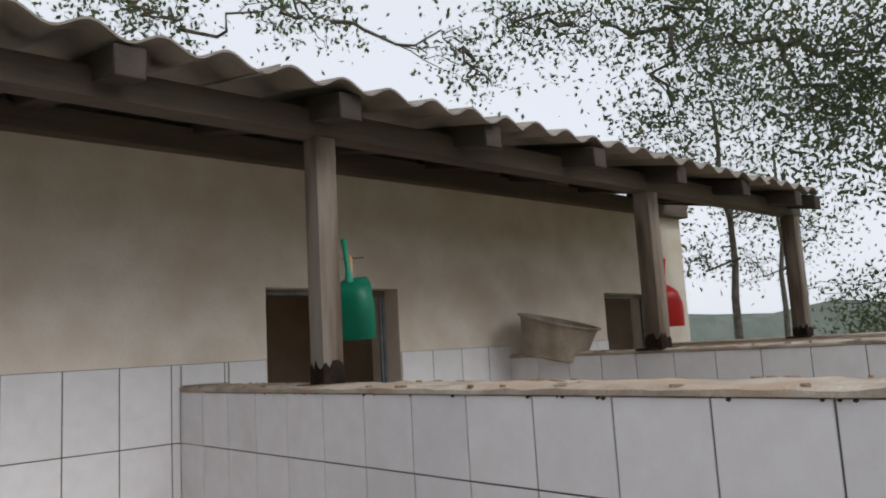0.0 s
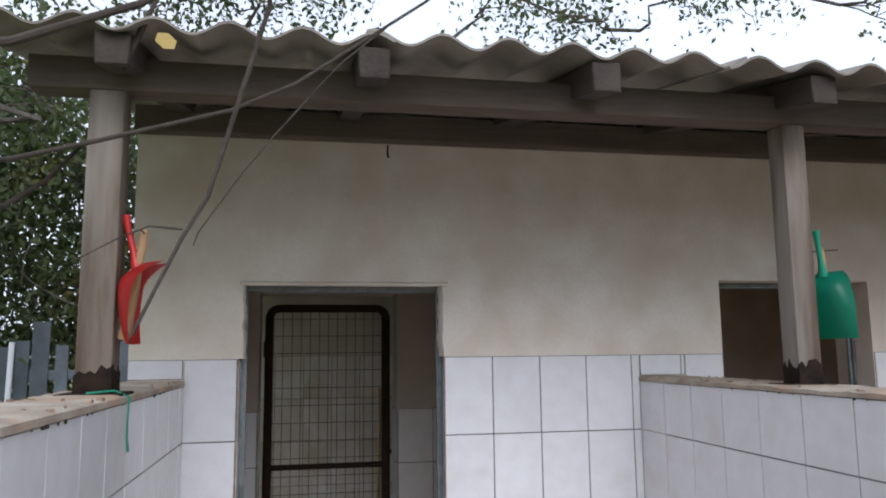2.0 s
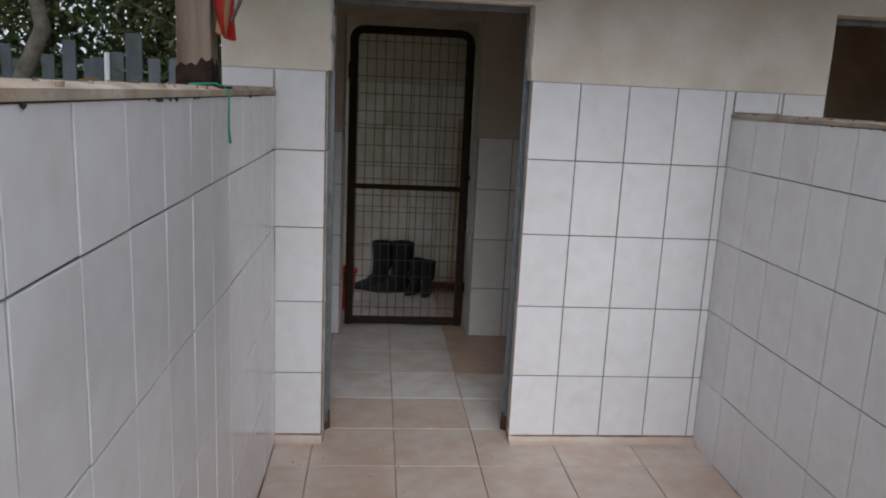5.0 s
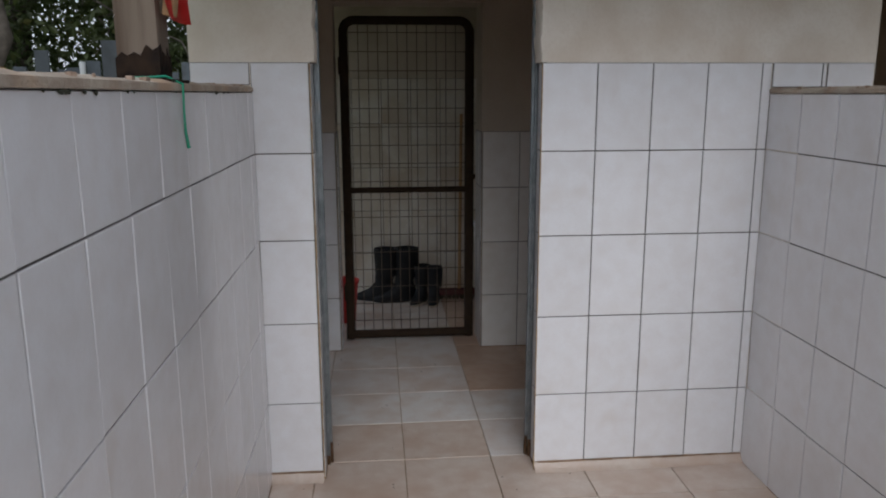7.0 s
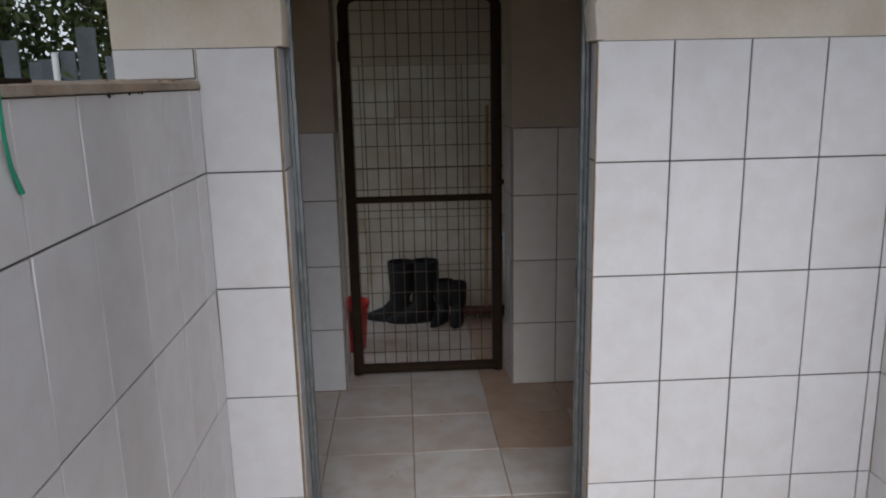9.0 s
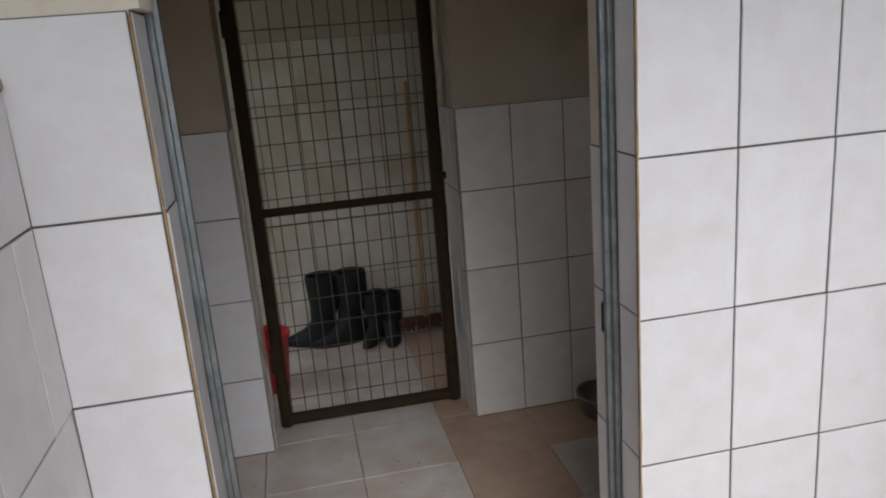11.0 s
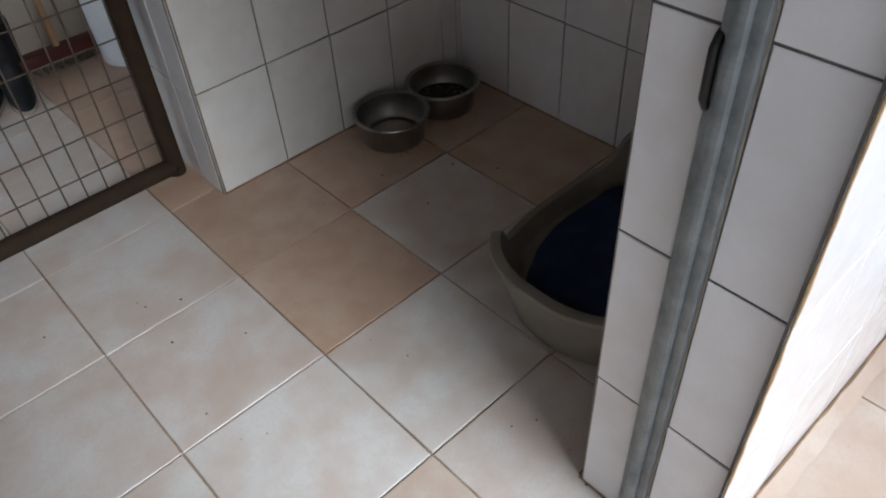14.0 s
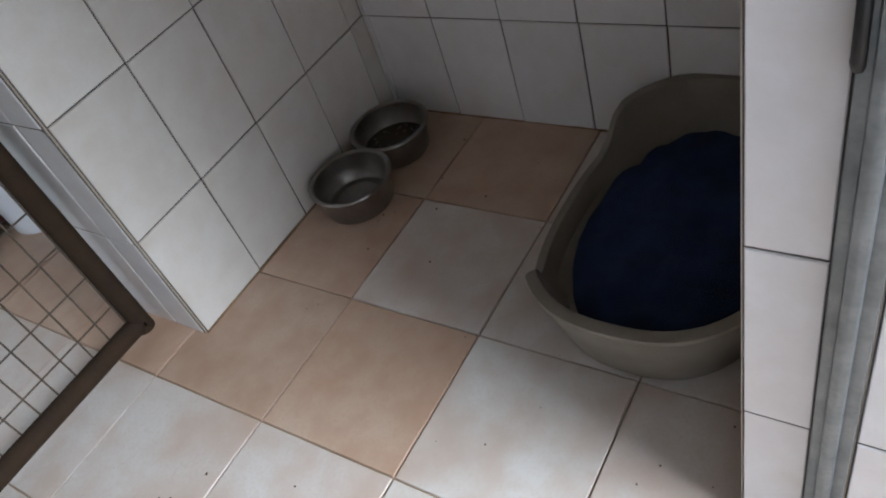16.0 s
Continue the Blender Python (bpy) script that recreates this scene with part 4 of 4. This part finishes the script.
dado(wall_room_left, (ROOM_LEFT - 0.004, 0, 0), (0, 1, 0), cuts(WALL, BACK, BACK - 0.02, TW), rows4)
dado(wall_corridor, (0, CORRIDOR + 0.004, 0), (1, 0, 0), cuts(-0.99, 1.4, 0.05, TW), cuts(0, 1.5, 0, TH), TILE_OLD)

# floor
TERRA = {(1, 2), (2, 3), (3, 2), (3, 3)}
WARM = {(-1, 0), (0, 0)}
PALE = {(0, 1), (1, 1), (2, 1), (-1, 1), (2, 0)}


def floor_kind(x, y):
    i, j = math.floor((x + 0.1) / FT), math.floor((y - 0.124) / FT)
    if (i, j) in TERRA:
        return FLOOR_TERRA
    if (i, j) in PALE:
        return FLOOR_PALE
    if (i, j) in WARM or j < 0:
        return FLOOR_WARM
    if y > 1.2:
        return FLOOR_PINK if i < 1 else FLOOR_TERRA
    return FLOOR_PINK


tiled(floor, (0, 0, -0.006), (1, 0, 0), (0, 1, 0), cuts(ROOM_LEFT, ROOM_RIGHT, -0.1, FT), cuts(RUN_END, CORRIDOR, 0.124, FT), FLOOR_PINK, "floor_tile", 0.0042, 0.006, choose=floor_kind)

# ---- outside: trees, fence, distance ----
def leaf_cloud(clumps, count, size, seed):
    """Many small folded leaves round the ends of twigs, thinning outwards."""
    rs = np.random.RandomState(seed)
    clumps = np.array(clumps, float)
    weight = clumps[:, 3] ** 2
    pick = rs.choice(len(clumps), count // 9, p=weight / weight.sum())
    tips = clumps[pick, :3] + rs.normal(0, 0.5, (len(pick), 3)) * clumps[pick, 3:4]
    centre = np.repeat(tips, 9, 0) + rs.normal(0, size * 2.2, (len(pick) * 9, 3))
    n = len(centre)
    way = rs.normal(0, 1, (n, 3)) + (0, 0, -0.5)
    way /= np.linalg.norm(way, axis=1)[:, None]
    side = np.cross(way, rs.normal(0, 1, (n, 3)))
    side /= np.linalg.norm(side, axis=1)[:, None]
    up = np.cross(side, way)
    long = (size * rs.uniform(0.6, 1.25, n))[:, None]
    verts = np.stack([centre - way * long * 0.5, centre + side * long * 0.26 + up * long * 0.1, centre + way * long * 0.5, centre - side * long * 0.26 + up * long * 0.1], 1).reshape(-1, 3)
    base = np.arange(n)[:, None] * 4
    faces = np.concatenate([base + (0, 1, 2), base + (0, 2, 3)])
    me = bpy.data.meshes.new("crown")
    me.from_pydata(verts.tolist(), [], faces.tolist())
    return me


def limb_path(a, b, bend, rng, steps=7):
    a, b = Vector(a), Vector(b)
    out = []
    for k in range(steps + 1):
        t = k / steps
        p = a.lerp(b, t)
        p += Vector((rng.uniform(-1, 1), rng.uniform(-1, 1), rng.uniform(-0.6, 0.8))) * bend * math.sin(math.pi * t)
        out.append(p)
    return out


def tree(foot, top, radius, clumps, count, leaf, seed, label, mat=LEAF, bark=BARK):
    rng = random.Random(seed)
    ob = thing("tree", label, "tree", at=pose(0, 0, 0))
    trunk = limb_path(foot, top, radius * 1.5, rng, 9)
    part("trunk", tube(bmesh.new(), trunk, [radius * (1.25 - 0.85 * k / 9) for k in range(10)], 12), bark, ob)
    joints = trunk[4:]
    for c in clumps:
        start = min(joints, key=lambda p: (p - Vector(c[:3])).length)
        joints.append(Vector(c[:3]))
        r = min(radius * rng.uniform(0.25, 0.42), 0.03)
        path = limb_path(start, c[:3], 0.25, rng)
        bm = tube(bmesh.new(), path, [r * (1 - 0.8 * k / 7) for k in range(8)], 8)
        for _ in range(5):
            q = path[rng.randint(3, 7)]
            end = Vector(c[:3]) + Vector((rng.gauss(0, 1), rng.gauss(0, 1), rng.gauss(0, 1))) * c[3] * 0.7
            tube(bm, limb_path(q, end, 0.12, rng, 5), [r * 0.35 * (1 - 0.7 * k / 5) for k in range(6)], 5)
        part("limb", bm, bark, ob)
    me = leaf_cloud(clumps, count, leaf, seed)
    me.materials.append(mat)
    crown = new("crown", me)
    crown.parent = ob
    return ob


tree((10.2, -2.6, -0.1), (9.0, -1.4, 4.6), 0.2,
     [(7.4, 0.1, 4.3, 0.9), (6.9, 1.0, 4.7, 0.75), (6.4, 1.9, 4.95, 0.55), (7.6, -0.3, 3.3, 0.7), (6.9, 1.2, 3.7, 0.6), (7.8, -0.9, 4.2, 1.0), (8.3, -0.2, 3.9, 0.9), (7.4, 0.7, 5.2, 0.9), (5.9, 2.4, 5.1, 0.3)],
     13500, 0.07, 21, "tall spreading tree with thin dull green leaves")
tree((8.95, 1.55, -0.1), (8.85, 1.65, 4.4), 0.055, [(8.7, 1.9, 3.6, 0.55), (9.1, 1.3, 3.2, 0.5), (8.5, 1.9, 2.4, 0.35), (8.9, 1.3, 4.6, 0.7)], 2200, 0.065, 22, "slender grey tree with sparse leaves")
tree((10.9, 2.05, -0.1), (11.0, 1.9, 4.2), 0.045, [(10.9, 2.3, 3.4, 0.5), (11.2, 1.6, 3.0, 0.5), (10.7, 2.2, 2.5, 0.3)], 1500, 0.065, 23, "thin young tree beside the field")
tree((9.6, -0.2, -0.1), (9.3, -0.1, 2.2), 0.05, [(8.6, 0.1, 1.75, 0.45), (9.0, -0.3, 1.5, 0.5), (9.2, 0.3, 1.3, 0.4), (8.9, -0.6, 2.1, 0.4)], 2600, 0.06, 24, "low leafy shrub beyond the runs")
tree((1.2, 6.2, -0.1), (1.6, 6.0, 5.4), 0.14, [(2.3, 5.7, 5.9, 0.5), (2.95, 5.5, 5.65, 0.4), (3.4, 5.3, 5.4, 0.3), (4.5, 4.8, 5.75, 0.35), (5.0, 4.5, 5.6, 0.3), (6.2, 3.5, 5.15, 0.4), (6.4, 3.3, 4.8, 0.3), (2.6, 5.8, 6.6, 0.6)],
     2600, 0.085, 25, "tree behind the building with loose leafy branches")
tree((-1.4, 5.6, -0.1), (-1.0, 5.3, 4.8), 0.15, [(-0.7, 5.0, 5.45, 0.55), (-0.05, 5.05, 5.5, 0.45), (-1.3, 5.0, 5.45, 0.6), (-1.9, 5.0, 4.6, 0.8), (0.4, 5.2, 5.7, 0.3), (-1.2, 5.5, 6.3, 0.7)],
     4200, 0.085, 26, "tree behind the building with yellowing leaves", LEAF_NEAR)
tree((-3.3, 4.4, -0.1), (-2.9, 4.2, 3.6), 0.13, [(-2.4, 3.8, 3.1, 0.75), (-2.6, 3.7, 3.9, 0.7), (-2.1, 4.2, 2.1, 0.65), (-1.7, 4.3, 2.9, 0.6), (-3.2, 3.7, 2.4, 0.8), (-3.3, 4.6, 3.4, 0.9), (-2.4, 5.0, 1.6, 0.7), (-1.6, 5.0, 1.9, 0.6), (-4.0, 4.5, 1.7, 0.9), (-3.0, 5.2, 2.6, 0.9), (-2.0, 5.3, 3.6, 0.8), (-1.5, 4.6, 1.3, 0.5), (-2.9, 4.3, 1.3, 0.6)],
     32000, 0.085, 27, "dense tree with dark green and yellowing leaves behind the fence", LEAF_NEAR)
tree((-2.35, 1.5, -0.1), (-1.95, 1.6, 3.0), 0.055, [(-2.3, 1.9, 2.9, 0.4), (-2.7, 1.7, 2.5, 0.4), (-1.7, 1.9, 3.1, 0.35)], 900, 0.07, 28, "leaning thin tree beside the fence", LEAF_NEAR)

# two added trees, out of view, that hold sky light off the side walls
tree((6.6, -6.2, -0.1), (6.3, -5.6, 5.0), 0.2, [(5.6, -4.9, 4.6, 1.3), (6.8, -4.6, 5.4, 1.3), (5.4, -6.3, 5.2, 1.2), (7.3, -6.0, 4.4, 1.4), (6.0, -3.6, 3.9, 1.0), (7.6, -3.4, 4.6, 1.2), (6.4, -5.2, 3.0, 1.1)],
     7000, 0.14, 29, "unseen leafy tree added to shade the runs")
tree((-4.6, -4.2, -0.1), (-4.2, -3.8, 4.6), 0.18, [(-3.6, -3.4, 4.4, 1.2), (-4.4, -2.6, 5.0, 1.2), (-3.6, -4.8, 4.8, 1.2), (-5.2, -4.4, 4.4, 1.3), (-3.9, -1.6, 4.0, 1.1), (-4.4, -3.4, 3.0, 1.1), (-4.0, -0.4, 4.6, 1.0), (-3.8, -2.2, 2.4, 0.9)],
     8000, 0.14, 30, "unseen leafy tree added to shade the runs")

# added shrub row, never in view: cuts the low sky light entering the doorway
for k, x in enumerate((-7.5, -4.2, -1.2, 1.8, 4.8, 7.8)):
    rr = random.Random(60 + k)
    tree((x, -11.0, -0.1), (x + 0.3, -10.8, 2.4), 0.1, [(x + rr.uniform(-1.6, 1.6), -10.6 + rr.uniform(-1.2, 1.0), z, 0.8) for z in (0.7, 1.1, 1.5, 1.9, 2.2)],
         3600, 0.2, 50 + k, "unseen leafy shrub beyond the open end, added to block low sky light", LEAF_NEAR)

# bare twigs that hang before the wall, from a tree beside the run
tw = thing("bare_tree", "leafless tree beside the run whose thin twigs hang before the wall", "tree", at=pose(0, 0, 0))
part("trunk", tube(bmesh.new(), [(-1.75, -1.5, -0.1), (-1.68, -1.48, 1.0), (-1.55, -1.45, 1.9), (-1.3, -1.45, 2.35), (-1.05, -1.42, 2.6)], [0.09, 0.075, 0.06, 0.045, 0.03], 12), BARK, tw)
for pts, r0, r1 in (
    ([(-1.4, -1.45, 2.2), (-1.0, -1.47, 2.07), (-0.7, -1.5, 2.09), (-0.58, -1.5, 2.14), (-0.48, -1.5, 2.18), (-0.3, -1.42, 2.35), (-0.25, -1.33, 2.33)], 0.016, 0.007),
    ([(-0.25, -1.33, 2.33), (-0.25, -1.3, 2.29), (-0.34, -1.3, 1.96), (-0.37, -1.3, 1.85), (-0.42, -1.3, 1.76), (-0.47, -1.3, 1.65), (-0.51, -1.3, 1.56)], 0.008, 0.005),
    ([(-1.3, -1.45, 2.35), (-1.05, -1.3, 1.9), (-0.78, -1.25, 1.93), (-0.6, -1.25, 1.98), (-0.33, -1.25, 2.06), (-0.19, -1.25, 2.13), (0.11, -1.25, 2.35), (0.3, -1.25, 2.52)], 0.009, 0.004),
    ([(0.02, -1.23, 2.29), (-0.09, -1.2, 2.2), (-0.23, -1.2, 2.03), (-0.3, -1.2, 1.94), (-0.4, -1.2, 1.79), (-0.41, -1.2, 1.76)], 0.004, 0.0015),
    ([(-0.42, -1.3, 1.78), (-0.49, -1.27, 1.79), (-0.55, -1.25, 1.77), (-0.66, -1.2, 1.72)], 0.0035, 0.0015),
    ([(-1.05, -1.42, 2.6), (-0.8, -1.25, 2.5), (-0.52, -1.1, 2.4), (-0.58, -1.1, 2.25), (-0.6, -1.08, 2.2)], 0.018, 0.01),
    ([(-1.6, -1.46, 1.75), (-1.3, -1.0, 1.85), (-1.02, -0.6, 1.95), (-0.91, -0.6, 2.03), (-0.81, -0.6, 2.15)], 0.02, 0.006)):
    part("twig", tube(bmesh.new(), pts, [0.75 * (r0 + (r1 - r0) * k / (len(pts) - 1)) for k in range(len(pts))], 8), TWIG, tw)
part("leaf", bmesh.ops.create_circle(q := bmesh.new(), cap_ends=True, segments=6, radius=0.022) and q, DRYLEAF, tw).matrix_local = pose(-0.44, -1.45, 2.13, 70, 15, 20)

fence = thing("fence", "old grey board fence with gaps and pale posts", "fence", at=pose(0, 0, 0))
rng = random.Random(31)
x = -5.2
while x < -1.05:
    w, h, y = rng.uniform(0.07, 0.13), rng.uniform(1.6, 1.92), 2.95 + rng.uniform(-0.01, 0.01)
    if rng.random() < 0.85:
        bm = bmesh.new()
        box(bm, -w / 2, w / 2, -0.009, 0.009, 0, h, 0.003)
        board = part("board", bm, FENCE, fence)
        board.matrix_local = pose(x, y, -0.07, 0, rng.uniform(-1.5, 1.5), 0)
    x += w + rng.uniform(0.008, 0.05)
for z in (0.4, 1.35):
    part("rail", boxes((-5.25, -1.05, 2.962, 2.998, z, z + 0.07), bevel=0.004), FENCE, fence)
for x in (-4.1, -2.75, -2.2, -1.25):
    part("post", tube(bmesh.new(), [(x, 2.9, -0.1), (x + 0.02, 2.9, 1.62)], 0.02, 10), WHITE, fence)

bm = bmesh.new()
rs = random.Random(41)
seg = 90
for ring_r, ring_h in ((130, 3.6), (170, 6.5)):
    made = []
    for k in range(seg + 1):
        a = 2 * math.pi * k / seg
        made.append((bm.verts.new((ring_r * math.cos(a), ring_r * math.sin(a), -3)), bm.verts.new((ring_r * math.cos(a), ring_r * math.sin(a), ring_h * (0.75 + 0.5 * rs.random())))))
    for p, q in zip(made, made[1:]):
        bm.faces.new((p[0], q[0], q[1], p[1]))
structure("backdrop", bm, HILL, "distant wooded rise with haze put into its colour", "backdrop")
